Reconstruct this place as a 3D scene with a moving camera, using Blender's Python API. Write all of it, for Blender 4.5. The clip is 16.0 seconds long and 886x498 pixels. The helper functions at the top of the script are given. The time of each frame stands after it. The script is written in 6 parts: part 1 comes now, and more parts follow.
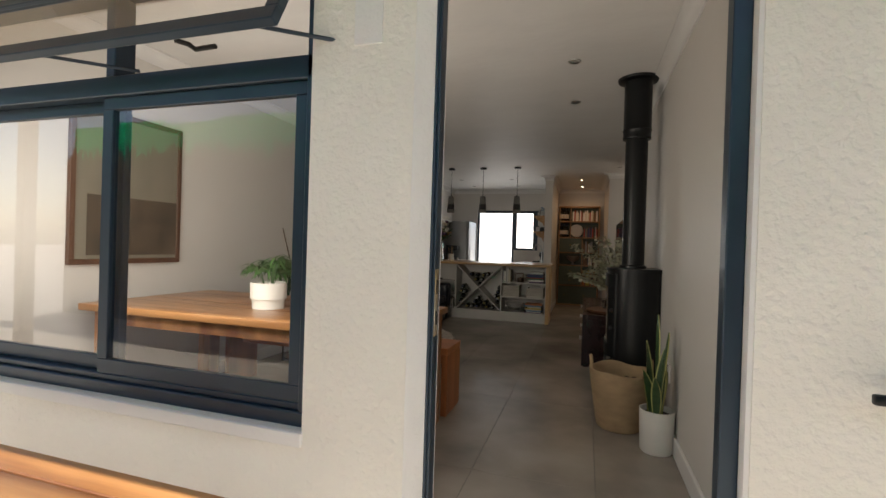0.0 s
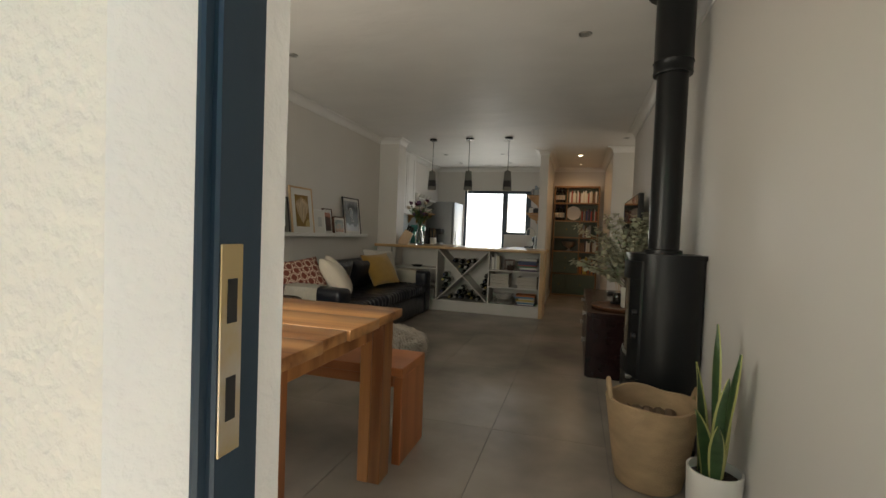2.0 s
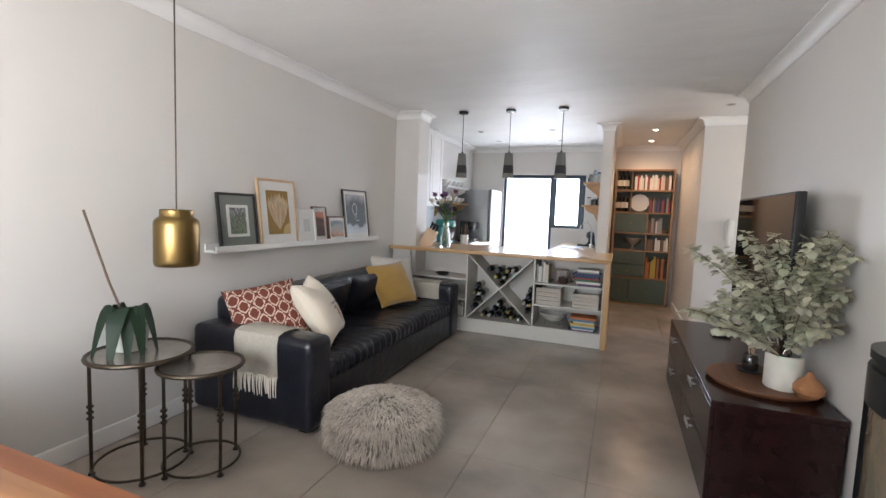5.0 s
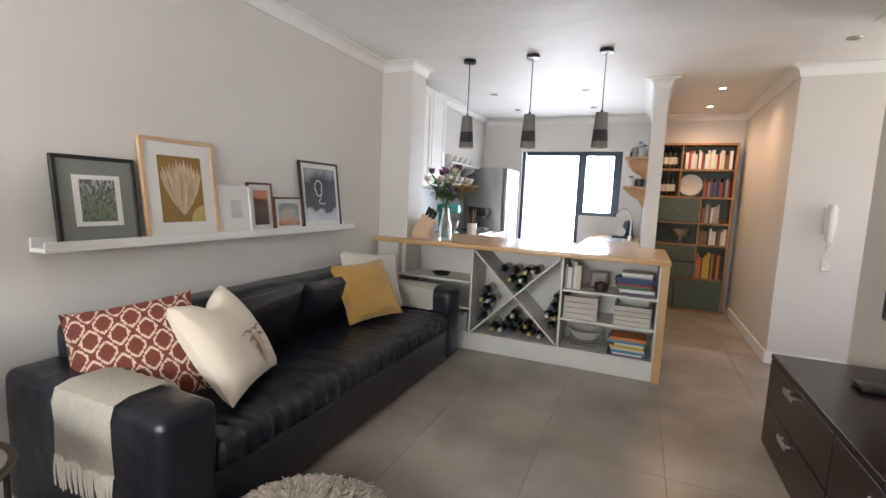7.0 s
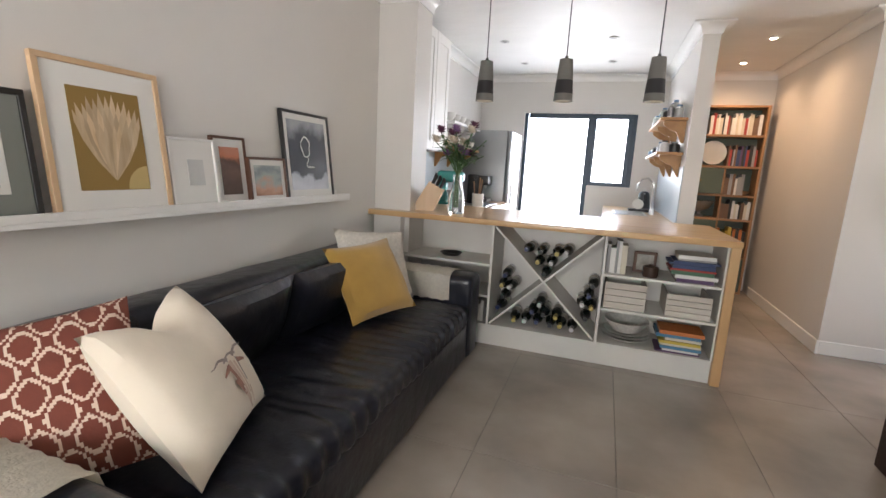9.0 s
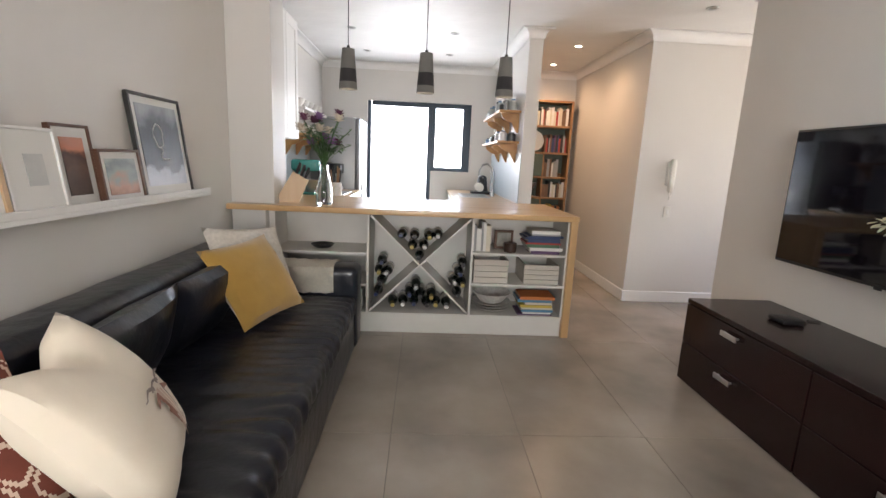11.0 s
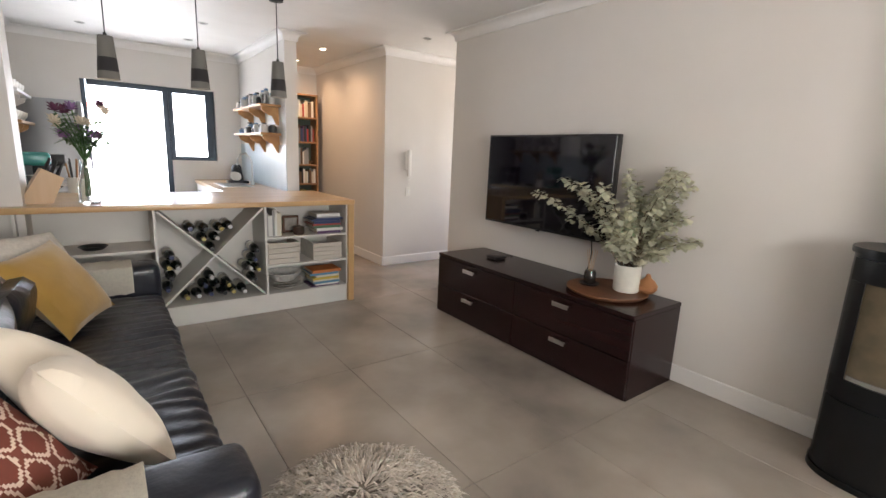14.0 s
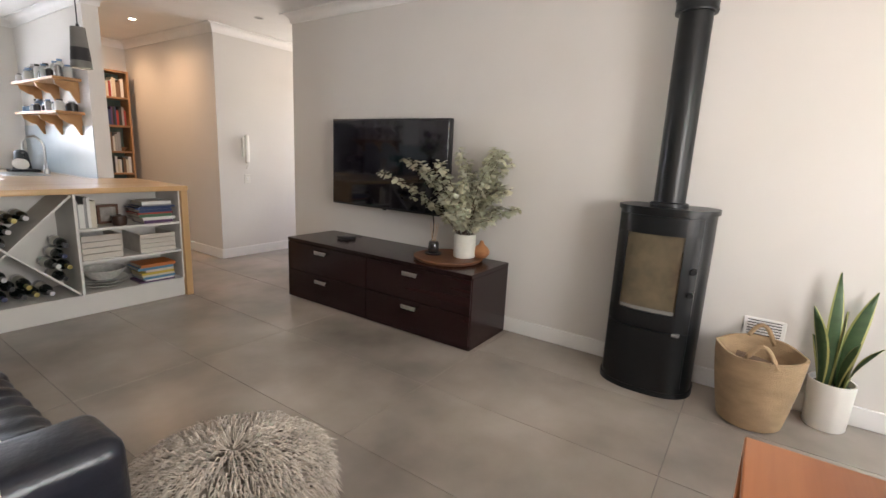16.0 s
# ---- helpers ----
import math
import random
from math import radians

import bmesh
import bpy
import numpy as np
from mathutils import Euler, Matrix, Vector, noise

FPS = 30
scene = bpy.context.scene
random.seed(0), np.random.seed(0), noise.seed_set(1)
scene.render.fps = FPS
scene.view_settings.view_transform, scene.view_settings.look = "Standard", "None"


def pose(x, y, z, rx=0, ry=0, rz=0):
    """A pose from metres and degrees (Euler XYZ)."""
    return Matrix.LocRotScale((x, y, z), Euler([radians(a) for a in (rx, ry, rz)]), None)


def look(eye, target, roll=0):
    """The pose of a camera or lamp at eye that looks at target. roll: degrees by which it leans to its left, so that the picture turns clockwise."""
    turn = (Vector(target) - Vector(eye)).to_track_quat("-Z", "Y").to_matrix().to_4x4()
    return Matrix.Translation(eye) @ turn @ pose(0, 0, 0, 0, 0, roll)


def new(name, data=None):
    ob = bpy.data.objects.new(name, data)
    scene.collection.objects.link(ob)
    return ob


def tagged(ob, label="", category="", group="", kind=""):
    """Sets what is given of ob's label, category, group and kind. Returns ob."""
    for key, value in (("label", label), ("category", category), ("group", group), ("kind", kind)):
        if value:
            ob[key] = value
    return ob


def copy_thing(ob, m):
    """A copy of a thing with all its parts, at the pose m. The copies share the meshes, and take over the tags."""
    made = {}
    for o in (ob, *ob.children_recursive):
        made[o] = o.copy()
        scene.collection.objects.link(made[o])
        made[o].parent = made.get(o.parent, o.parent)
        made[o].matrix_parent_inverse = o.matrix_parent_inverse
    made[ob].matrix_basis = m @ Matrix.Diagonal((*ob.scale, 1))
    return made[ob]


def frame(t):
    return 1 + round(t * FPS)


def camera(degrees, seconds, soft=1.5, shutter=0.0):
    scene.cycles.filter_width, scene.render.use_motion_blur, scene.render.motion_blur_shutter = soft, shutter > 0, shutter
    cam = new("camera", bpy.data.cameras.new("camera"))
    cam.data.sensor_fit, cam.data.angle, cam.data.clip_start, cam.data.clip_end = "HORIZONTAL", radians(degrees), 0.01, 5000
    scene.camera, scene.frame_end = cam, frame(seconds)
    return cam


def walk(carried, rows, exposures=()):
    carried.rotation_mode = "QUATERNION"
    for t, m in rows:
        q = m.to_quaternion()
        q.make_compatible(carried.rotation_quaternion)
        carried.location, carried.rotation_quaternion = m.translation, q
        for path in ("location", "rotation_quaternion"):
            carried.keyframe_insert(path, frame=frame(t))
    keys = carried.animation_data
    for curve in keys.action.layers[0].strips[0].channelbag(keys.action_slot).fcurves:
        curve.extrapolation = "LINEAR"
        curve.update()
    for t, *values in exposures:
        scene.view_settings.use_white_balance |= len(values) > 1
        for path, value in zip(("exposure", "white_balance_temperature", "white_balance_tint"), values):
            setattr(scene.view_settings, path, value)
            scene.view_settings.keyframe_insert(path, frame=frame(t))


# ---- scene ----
cam = camera(88.2, 16.0)
PATH = [
    (0, (0.073, 0.913, 1.199), (-0.524, 2.822, 1.188), 1.8),
    (0.5, (0.087, 1.16, 1.178), (-0.5, 3.072, 1.154), 1.7),
    (1, (0.05, 1.4, 1.157), (-0.524, 3.315, 1.121), 2.0),
    (1.5, (-0.008, 1.65, 1.149), (-0.573, 3.568, 1.096), 2.1),
    (2, (-0.05, 1.934, 1.144), (-0.61, 3.853, 1.075), 2.2),
    (2.5, (-0.088, 2.189, 1.168), (-0.65, 4.107, 1.08), 2.2),
    (3, (-0.173, 2.445, 1.176), (-0.752, 4.356, 1.064), 2.4),
    (3.5, (-0.219, 2.689, 1.197), (-0.813, 4.596, 1.081), 2.3),
    (4, (-0.254, 2.942, 1.305), (-0.877, 4.838, 1.172), 2.1),
    (4.5, (-0.311, 3.154, 1.378), (-0.984, 5.032, 1.23), 2.3),
    (5, (-0.402, 3.398, 1.399), (-1.119, 5.258, 1.231), 2.2),
    (7.5, (-0.825, 4.883, 1.348), (-1.606, 6.708, 1.108), 2.5),
    (8, (-0.992, 5.073, 1.343), (-1.769, 6.896, 1.069), 2.6),
    (8.2, (-1.072, 5.143, 1.332), (-1.842, 6.964, 1.029), 2.8),
    (10.5, (-1.532, 5.201, 1.292), (-1.636, 7.163, 0.915), 2.6),
    (11, (-1.638, 5.062, 1.317), (-1.54, 7.024, 0.938), 2.6),
    (11.5, (-1.764, 4.913, 1.369), (-1.487, 6.855, 0.982), 2.3),
    (12, (-1.875, 4.836, 1.382), (-1.405, 6.741, 0.993), 2.2),
    (12.5, (-1.988, 4.79, 1.386), (-1.303, 6.628, 0.995), 2.3),
    (13, (-2.105, 4.71, 1.403), (-1.232, 6.465, 1.003), 2.3),
    (13.5, (-2.208, 4.598, 1.405), (-1.183, 6.267, 1.001), 2.4),
    (14, (-2.3, 4.549, 1.387), (-1.129, 6.119, 0.985), 2.5),
    (14.5, (-2.333, 4.499, 1.364), (-1.042, 5.972, 0.961), 2.5),
    (15, (-2.368, 4.46, 1.356), (-0.964, 5.825, 0.95), 2.5),
    (15.5, (-2.408, 4.427, 1.323), (-0.896, 5.672, 0.918), 2.6),
    (16, (-2.452, 4.41, 1.296), (-0.829, 5.508, 0.898), 2.7),
]
EXPOSURES = [(0.0, 0.5, 6900, 11), (1.0, 0.65, 7100, 10), (2.0, 0.95, 7000, 5), (2.6, 1.75, 8000, 0), (3.0, 2.02, 7200, -5), (3.5, 2.33, 5850, 6), (4.2, 2.48, 5800, 10), (5.0, 2.53, 5800, 11), (8.0, 2.73, 6050, 12), (16.0, 2.7, 6250, 13)]
walk(cam, [(t, look(eye, target, roll)) for t, eye, target, roll in PATH], EXPOSURES)

# ---- light ----
SUN_EL, SUN_AZ = 66.0, 196.0
world = bpy.data.worlds.new("world")
scene.world = world
world.use_nodes = True
wn = world.node_tree
sky = wn.nodes.new("ShaderNodeTexSky")
sky.sky_type, sky.sun_disc = "NISHITA", False
sky.sun_elevation, sky.sun_rotation = radians(SUN_EL), radians(SUN_AZ)
wn.links.new(sky.outputs[0], wn.nodes["Background"].inputs[0])
wn.nodes["Background"].inputs[1].default_value = 0.15


def lamp(name, kind, m, energy, color=(1, 1, 1), **kw):
    d = bpy.data.lights.new(name, kind)
    d.energy, d.color = energy, color
    for k, v in kw.items():
        if k == "size":
            d.shape, d.size, d.size_y = "RECTANGLE", v[0], v[1]
        elif k == "angle":
            d.angle = radians(v)
        elif k == "spot":
            d.spot_size, d.spot_blend, d.shadow_soft_size = radians(v), 1.0, 0.06
    ob = new(name, d)
    ob.matrix_world = m
    return ob


az, el = radians(SUN_AZ), radians(SUN_EL)
sun_dir = Vector((math.sin(az) * math.cos(el), math.cos(az) * math.cos(el), math.sin(el)))
lamp("sun", "SUN", look(sun_dir * 30, (0, 0, 0)), 5.0, (1, 0.94, 0.85), angle=0.5)
lamp("kitchen_daylight", "AREA", look((-1.73, 11.82, 1.3), (-1.73, 5, 0.95)), 11, (0.94, 0.97, 1), size=(1.4, 1.8))
lamp("front_window_daylight", "AREA", look((-1.85, 2.52, 1.38), (-2.6, 6.6, 1.45)), 18, (1, 0.95, 0.87), size=(1.85, 1.0))
lamp("front_door_daylight", "AREA", look((0.03, 2.46, 1.1), (0.03, 8, 0.9)), 2.5, (1, 0.95, 0.86), size=(0.8, 1.8))
lamp("passage_daylight", "AREA", look((2.56, 8.9, 1.4), (0, 8.95, 1.2)), 1.9, (1, 0.78, 0.53), size=(0.8, 1.3))
for y in (10.15, 11.1):
    lamp("hall_downlight", "SPOT", pose(-0.05, y, 2.53), 5, (1, 0.62, 0.34), spot=160)

# ---- materials ----
def mat(name, color, rough=0.5, metal=0.0, var=0.15, scale=6.0, bump=0.0, bscale=80.0, stretch=(1, 1, 1), color2=None, stain=0.0,
        island=0.0, trans=0.0, rand=0.0, coat=0.0, sheen=0.0, bdist=0.01, world=False, spec=0.5, lo=0.2, hi=0.8):
    m = bpy.data.materials.new(name)
    m.use_nodes = True
    n, l = m.node_tree.nodes, m.node_tree.links
    b = n["Principled BSDF"]
    b.inputs["Roughness"].default_value, b.inputs["Metallic"].default_value = rough, metal
    b.inputs["Transmission Weight"].default_value = trans
    b.inputs["Coat Weight"].default_value = coat
    b.inputs["Sheen Weight"].default_value = sheen
    tc = n.new("ShaderNodeTexCoord")
    b.inputs["Specular IOR Level"].default_value = spec
    co = n.new("ShaderNodeNewGeometry").outputs["Position"] if world else tc.outputs["Object"]
    mp = n.new("ShaderNodeMapping")
    mp.inputs["Scale"].default_value = stretch
    l.new(co, mp.inputs[0])
    nz = n.new("ShaderNodeTexNoise")
    nz.inputs["Scale"].default_value, nz.inputs["Detail"].default_value = scale, 6
    l.new(mp.outputs[0], nz.inputs["Vector"])
    ramp = n.new("ShaderNodeValToRGB")
    c2 = color2 or tuple(c * (1 - var) for c in color)
    bright = color if color2 else tuple(min(1, c * (1 + var * 0.5)) for c in color)
    ramp.color_ramp.elements[0].position, ramp.color_ramp.elements[1].position = lo, hi
    ramp.color_ramp.elements[0].color, ramp.color_ramp.elements[1].color = (*c2, 1), (*bright, 1)
    l.new(nz.outputs["Fac"], ramp.inputs[0])
    out = ramp.outputs[0]
    if stain:
        n2 = n.new("ShaderNodeTexNoise")
        n2.inputs["Scale"].default_value, n2.inputs["Detail"].default_value = 1.3, 4
        l.new(co, n2.inputs["Vector"])
        mr = n.new("ShaderNodeMapRange")
        mr.inputs[1].default_value, mr.inputs[2].default_value, mr.inputs[3].default_value, mr.inputs[4].default_value = 0.15, 0.85, 1 - stain, 1 + stain * 0.5
        l.new(n2.outputs["Fac"], mr.inputs[0])
        mx = n.new("ShaderNodeVectorMath")
        mx.operation = "SCALE"
        l.new(out, mx.inputs[0])
        l.new(mr.outputs[0], mx.inputs["Scale"])
        out = mx.outputs[0]
        rr = n.new("ShaderNodeMapRange")
        rr.inputs[3].default_value, rr.inputs[4].default_value = max(0.02, rough - 0.1), min(1, rough + 0.1)
        l.new(n2.outputs["Fac"], rr.inputs[0])
        l.new(rr.outputs[0], b.inputs["Roughness"])
    if rand or island:
        src = n.new("ShaderNodeObjectInfo").outputs["Random"] if rand else n.new("ShaderNodeNewGeometry").outputs["Random Per Island"]
        amt = rand or island
        mr = n.new("ShaderNodeMapRange")
        mr.inputs[3].default_value, mr.inputs[4].default_value = 1 - amt, 1 + amt
        l.new(src, mr.inputs[0])
        mx = n.new("ShaderNodeVectorMath")
        mx.operation = "SCALE"
        l.new(out, mx.inputs[0])
        l.new(mr.outputs[0], mx.inputs["Scale"])
        out = mx.outputs[0]
    l.new(out, b.inputs["Base Color"])
    if bump:
        bn = n.new("ShaderNodeTexNoise")
        bn.inputs["Scale"].default_value, bn.inputs["Detail"].default_value = bscale, 4
        l.new(mp.outputs[0], bn.inputs["Vector"])
        bp = n.new("ShaderNodeBump")
        bp.inputs["Strength"].default_value, bp.inputs["Distance"].default_value = bump, bdist
        l.new(bn.outputs["Fac"], bp.inputs["Height"])
        l.new(bp.outputs[0], b.inputs["Normal"])
    return m


def wood(name, light, dark, axis=0, rough=0.4, scale=9.0, rand=0.0, coat=0.0, spec=0.5, lo=0.3):
    st = [10, 10, 10]
    st[axis] = 0.55
    return mat(name, light, rough, lo=lo, hi=1 - lo, color2=dark, scale=scale / 9, stretch=tuple(st), bump=0.12, bscale=6, rand=rand, coat=coat, bdist=0.003, spec=spec)


def emit(name, color, strength):
    m = bpy.data.materials.new(name)
    m.use_nodes = True
    b = m.node_tree.nodes["Principled BSDF"]
    b.inputs["Base Color"].default_value = (*color, 1)
    b.inputs["Emission Color"].default_value, b.inputs["Emission Strength"].default_value = (*color, 1), strength
    return m


def glass(name, color=(1, 1, 1), rough=0.0, ior=1.45):
    m = bpy.data.materials.new(name)
    m.use_nodes = True
    b = m.node_tree.nodes["Principled BSDF"]
    b.inputs["Base Color"].default_value = (*color, 1)
    b.inputs["Transmission Weight"].default_value, b.inputs["Roughness"].default_value, b.inputs["IOR"].default_value = 1, rough, ior
    return m


STUCCO = mat("stucco", (0.82, 0.77, 0.69), 0.85, var=0.06, scale=3, bump=0.6, bscale=42, bdist=0.012, stain=0.07)
REVEAL = mat("reveal_plaster", (0.78, 0.75, 0.72), 0.75, var=0.05, bump=0.3, bscale=60, stain=0.05)
WALL = mat("wall_paint", (0.66, 0.635, 0.60), 0.55, var=0.03, scale=2, bump=0.06, bscale=30, stain=0.025)
CEIL = mat("ceiling_paint", (0.75, 0.74, 0.72), 0.6, var=0.05, scale=2, bump=0.35, bscale=2.2, stain=0.06, bdist=0.035, stretch=(1, 1.8, 1))
TRIM = mat("white_trim", (0.78, 0.77, 0.75), 0.45, var=0.04, bump=0.04, stain=0.03)
TILE = mat("grey_floor_tile", (0.47, 0.41, 0.35), 0.27, color2=(0.155, 0.135, 0.115), scale=1.3, rand=0.06, world=True)
GROUT = mat("grout", (0.2, 0.18, 0.16), 0.9)
ALU = mat("dark_grey_aluminium", (0.022, 0.042, 0.066), 0.36, 0.2, var=0.15, bump=0.03)
GLASS = glass("window_glass")
CLEAR = glass("clear_glass", (0.96, 0.98, 0.97))
PATIO = mat("patio_paving", (0.66, 0.61, 0.54), 0.85, var=0.2, bump=0.3, stain=0.2)
TABLEW = wood("table_wood", (0.44, 0.22, 0.085), (0.14, 0.05, 0.018), 0, 0.3, rand=0.3, coat=0.12, lo=0.36)
LEGW = wood("table_leg_wood", (0.50, 0.235, 0.085), (0.2, 0.065, 0.02), 2, 0.32, rand=0.22, coat=0.2, lo=0.33)
BENCHW = wood("bench_wood", (0.5, 0.19, 0.072), (0.32, 0.105, 0.035), 0, 0.38, rand=0.1)
TOPW = wood("pine_worktop", (0.62, 0.42, 0.22), (0.48, 0.29, 0.13), 0, 0.3, coat=0.2)
POSTW = wood("pine_panel", (0.58, 0.38, 0.19), (0.44, 0.26, 0.11), 2, 0.4)
SHELFW = wood("shelf_wood", (0.34, 0.19, 0.09), (0.23, 0.12, 0.05), 0, 0.45)
DARKW = wood("dark_brown_veneer", (0.022, 0.008, 0.008), (0.012, 0.004, 0.004), 1, 0.25, coat=0.05, spec=0.3)
TRAYW = wood("tray_wood", (0.2, 0.085, 0.035), (0.11, 0.042, 0.018), 1, 0.5)
PALEW = wood("pale_frame_wood", (0.6, 0.42, 0.26), (0.5, 0.33, 0.18), 2, 0.45)
LEATHER = mat("black_leather", (0.009, 0.0105, 0.018), 0.3, var=0.3, scale=8, bump=0.35, bscale=11, bdist=0.02, stain=0.2, spec=0.5)
BLACK = mat("black_metal", (0.0055, 0.0065, 0.0075), 0.34, 0.0, var=0.2, bump=0.03, stain=0.1, spec=0.35)
BLACKP = mat("black_plastic", (0.012, 0.012, 0.013), 0.4)
BRASS = mat("brushed_brass", (0.27, 0.185, 0.07), 0.32, 1.0, var=0.2, scale=20, bump=0.05, bscale=120, stretch=(1, 1, 0.1))
BRONZE = mat("aged_bronze", (0.09, 0.07, 0.05), 0.42, 0.9, var=0.4, scale=30)
STEEL = mat("brushed_steel", (0.5, 0.5, 0.49), 0.3, 1.0, var=0.08)
SCREEN = mat("tv_screen", (0.006, 0.005, 0.008), 0.05, var=0.05, spec=0.6)
CERAM = mat("white_ceramic", (0.74, 0.72, 0.67), 0.35, var=0.1, bump=0.05, stain=0.05)
BASKET = mat("woven_seagrass", (0.42, 0.29, 0.165), 0.9, var=0.3, scale=9, bump=0.7, bscale=110, stretch=(1, 1, 2.2), stain=0.15)
FUR = mat("grey_sheepskin", (0.58, 0.52, 0.44), 0.9, color2=(0.34, 0.29, 0.24), scale=10, island=0.25, sheen=0.3)
FURB = mat("sheepskin_base", (0.2, 0.17, 0.14), 0.95)
LEAF = mat("green_leaf", (0.055, 0.13, 0.035), 0.45, var=0.4, scale=14, island=0.25)
EUCA = mat("eucalyptus_leaf", (0.74, 0.70, 0.56), 0.6, color2=(0.42, 0.45, 0.34), scale=7, island=0.3)
STEM = mat("stem_brown", (0.12, 0.08, 0.05), 0.7)
WHITEU = mat("white_unit_board", (0.64, 0.62, 0.585), 0.45, var=0.06, stain=0.05)
CREAM = mat("cream_cotton", (0.74, 0.66, 0.54), 0.9, var=0.08, scale=5, bump=0.25, bscale=7, bdist=0.02, sheen=0.2)
MUSTARD = mat("mustard_velvet", (0.42, 0.25, 0.045), 0.8, color2=(0.31, 0.175, 0.03), scale=7, bump=0.3, bscale=6, sheen=0.5, bdist=0.02)
THROW = mat("beige_knit", (0.8, 0.75, 0.65), 0.95, var=0.12, scale=60, bump=0.4, bscale=130)
PAPER = mat("page_paper", (0.6, 0.55, 0.45), 0.9, var=0.2, scale=3, stretch=(1, 1, 60))
GREENC = mat("sage_cupboard_paint", (0.075, 0.1, 0.075), 0.5, var=0.08)
CONC = mat("grey_concrete_shade", (0.17, 0.165, 0.15), 0.8, var=0.2, bump=0.15)
FRIDGE = mat("grey_fridge_steel", (0.32, 0.33, 0.34), 0.4, 0.6, var=0.06)
SPLASH = mat("pale_blue_splashback", (0.42, 0.49, 0.53), 0.3, var=0.06)
SOIL = mat("soil", (0.04, 0.028, 0.02), 0.95, bump=0.5)
GLOWB = emit("downlight_glow", (1, 0.85, 0.65), 14)
NET = mat("green_shade_net", (0.03, 0.36, 0.22), 0.8, var=0.15, bump=0.2)
_n, _l = NET.node_tree.nodes, NET.node_tree.links
_t, _m = _n.new("ShaderNodeBsdfTranslucent"), _n.new("ShaderNodeMixShader")
_t.inputs[0].default_value = (0.06, 0.75, 0.45, 1)
_m.inputs[0].default_value = 0.75
_l.new(_n["Principled BSDF"].outputs[0], _m.inputs[1])
_l.new(_t.outputs[0], _m.inputs[2])
_l.new(_m.outputs[0], _n["Material Output"].inputs[0])
_n, _l = EUCA.node_tree.nodes, EUCA.node_tree.links
_t, _m = _n.new("ShaderNodeBsdfTranslucent"), _n.new("ShaderNodeMixShader")
_t.inputs[0].default_value = (0.5, 0.5, 0.34, 1)
_m.inputs[0].default_value = 0.35
_l.new(_n["Principled BSDF"].outputs[0], _m.inputs[1])
_l.new(_t.outputs[0], _m.inputs[2])
_l.new(_m.outputs[0], _n["Material Output"].inputs[0])
FENCEW = wood("fence_reed", (0.3, 0.23, 0.15), (0.16, 0.12, 0.075), 2, 0.9)
PATIOC = mat("patio_ceiling_board", (0.5, 0.42, 0.32), 0.8, var=0.12, bump=0.1)
PINKW = mat("yard_wall_render", (0.8, 0.77, 0.72), 0.9, var=0.1, bump=0.4, bscale=30)
BRICKR = mat("red_coping", (0.42, 0.13, 0.08), 0.9, var=0.2)


def plain(name, c, r=0.6, var=0.12, **k):
    return mat(name, c, r, var=var, **k)


# ---- mesh helpers ----
def box(bm, x0, x1, y0, y1, z0, z1, bev=0.0, seg=1, m=None):
    r = bmesh.ops.create_cube(bm, size=1.0)
    t = Matrix.Translation(((x0 + x1) / 2, (y0 + y1) / 2, (z0 + z1) / 2)) @ Matrix.Diagonal((abs(x1 - x0), abs(y1 - y0), abs(z1 - z0), 1))
    bmesh.ops.transform(bm, matrix=(m @ t) if m else t, verts=r["verts"])
    if bev:
        es = list({e for v in r["verts"] for e in v.link_edges})
        bmesh.ops.bevel(bm, geom=es, offset=bev, segments=seg, affect="EDGES", profile=0.5)
    return bm


def B(*a, **k):
    return box(bmesh.new(), *a, **k)


def lathe(prof, n=28, bm=None, m=None):
    bm = bm or bmesh.new()
    rings = []
    for r, z in prof:
        if r < 1e-5:
            v = [bm.verts.new((0, 0, z))]
        else:
            v = [bm.verts.new((r * math.cos(2 * math.pi * i / n), r * math.sin(2 * math.pi * i / n), z)) for i in range(n)]
        rings.append(v)
    for a, b in zip(rings, rings[1:]):
        for i in range(n):
            j = (i + 1) % n
            if len(a) == 1 and len(b) == 1:
                continue
            if len(a) == 1:
                bm.faces.new((a[0], b[j], b[i]))
            elif len(b) == 1:
                bm.faces.new((a[i], a[j], b[0]))
            else:
                bm.faces.new((a[i], a[j], b[j], b[i]))
    if m:
        bmesh.ops.transform(bm, matrix=m, verts=[v for r in rings for v in r])
    return bm


def tube(pts, r, n=8, bm=None, r2=None):
    bm = bm or bmesh.new()
    pts = [Vector(p) for p in pts]
    rings = []
    for i, p in enumerate(pts):
        d = (pts[min(i + 1, len(pts) - 1)] - pts[max(i - 1, 0)]).normalized()
        u = d.orthogonal().normalized() if abs(d.z) > 0.9 else d.cross(Vector((0, 0, 1))).normalized()
        w = d.cross(u)
        rr = r + ((r2 if r2 is not None else r) - r) * i / max(1, len(pts) - 1)
        rings.append([bm.verts.new(p + rr * (math.cos(2 * math.pi * k / n) * u + math.sin(2 * math.pi * k / n) * w)) for k in range(n)])
    for a, b in zip(rings, rings[1:]):
        for k in range(n):
            j = (k + 1) % n
            bm.faces.new((a[k], a[j], b[j], b[k]))
    bm.faces.new(rings[0][::-1])
    bm.faces.new(rings[-1])
    return bm


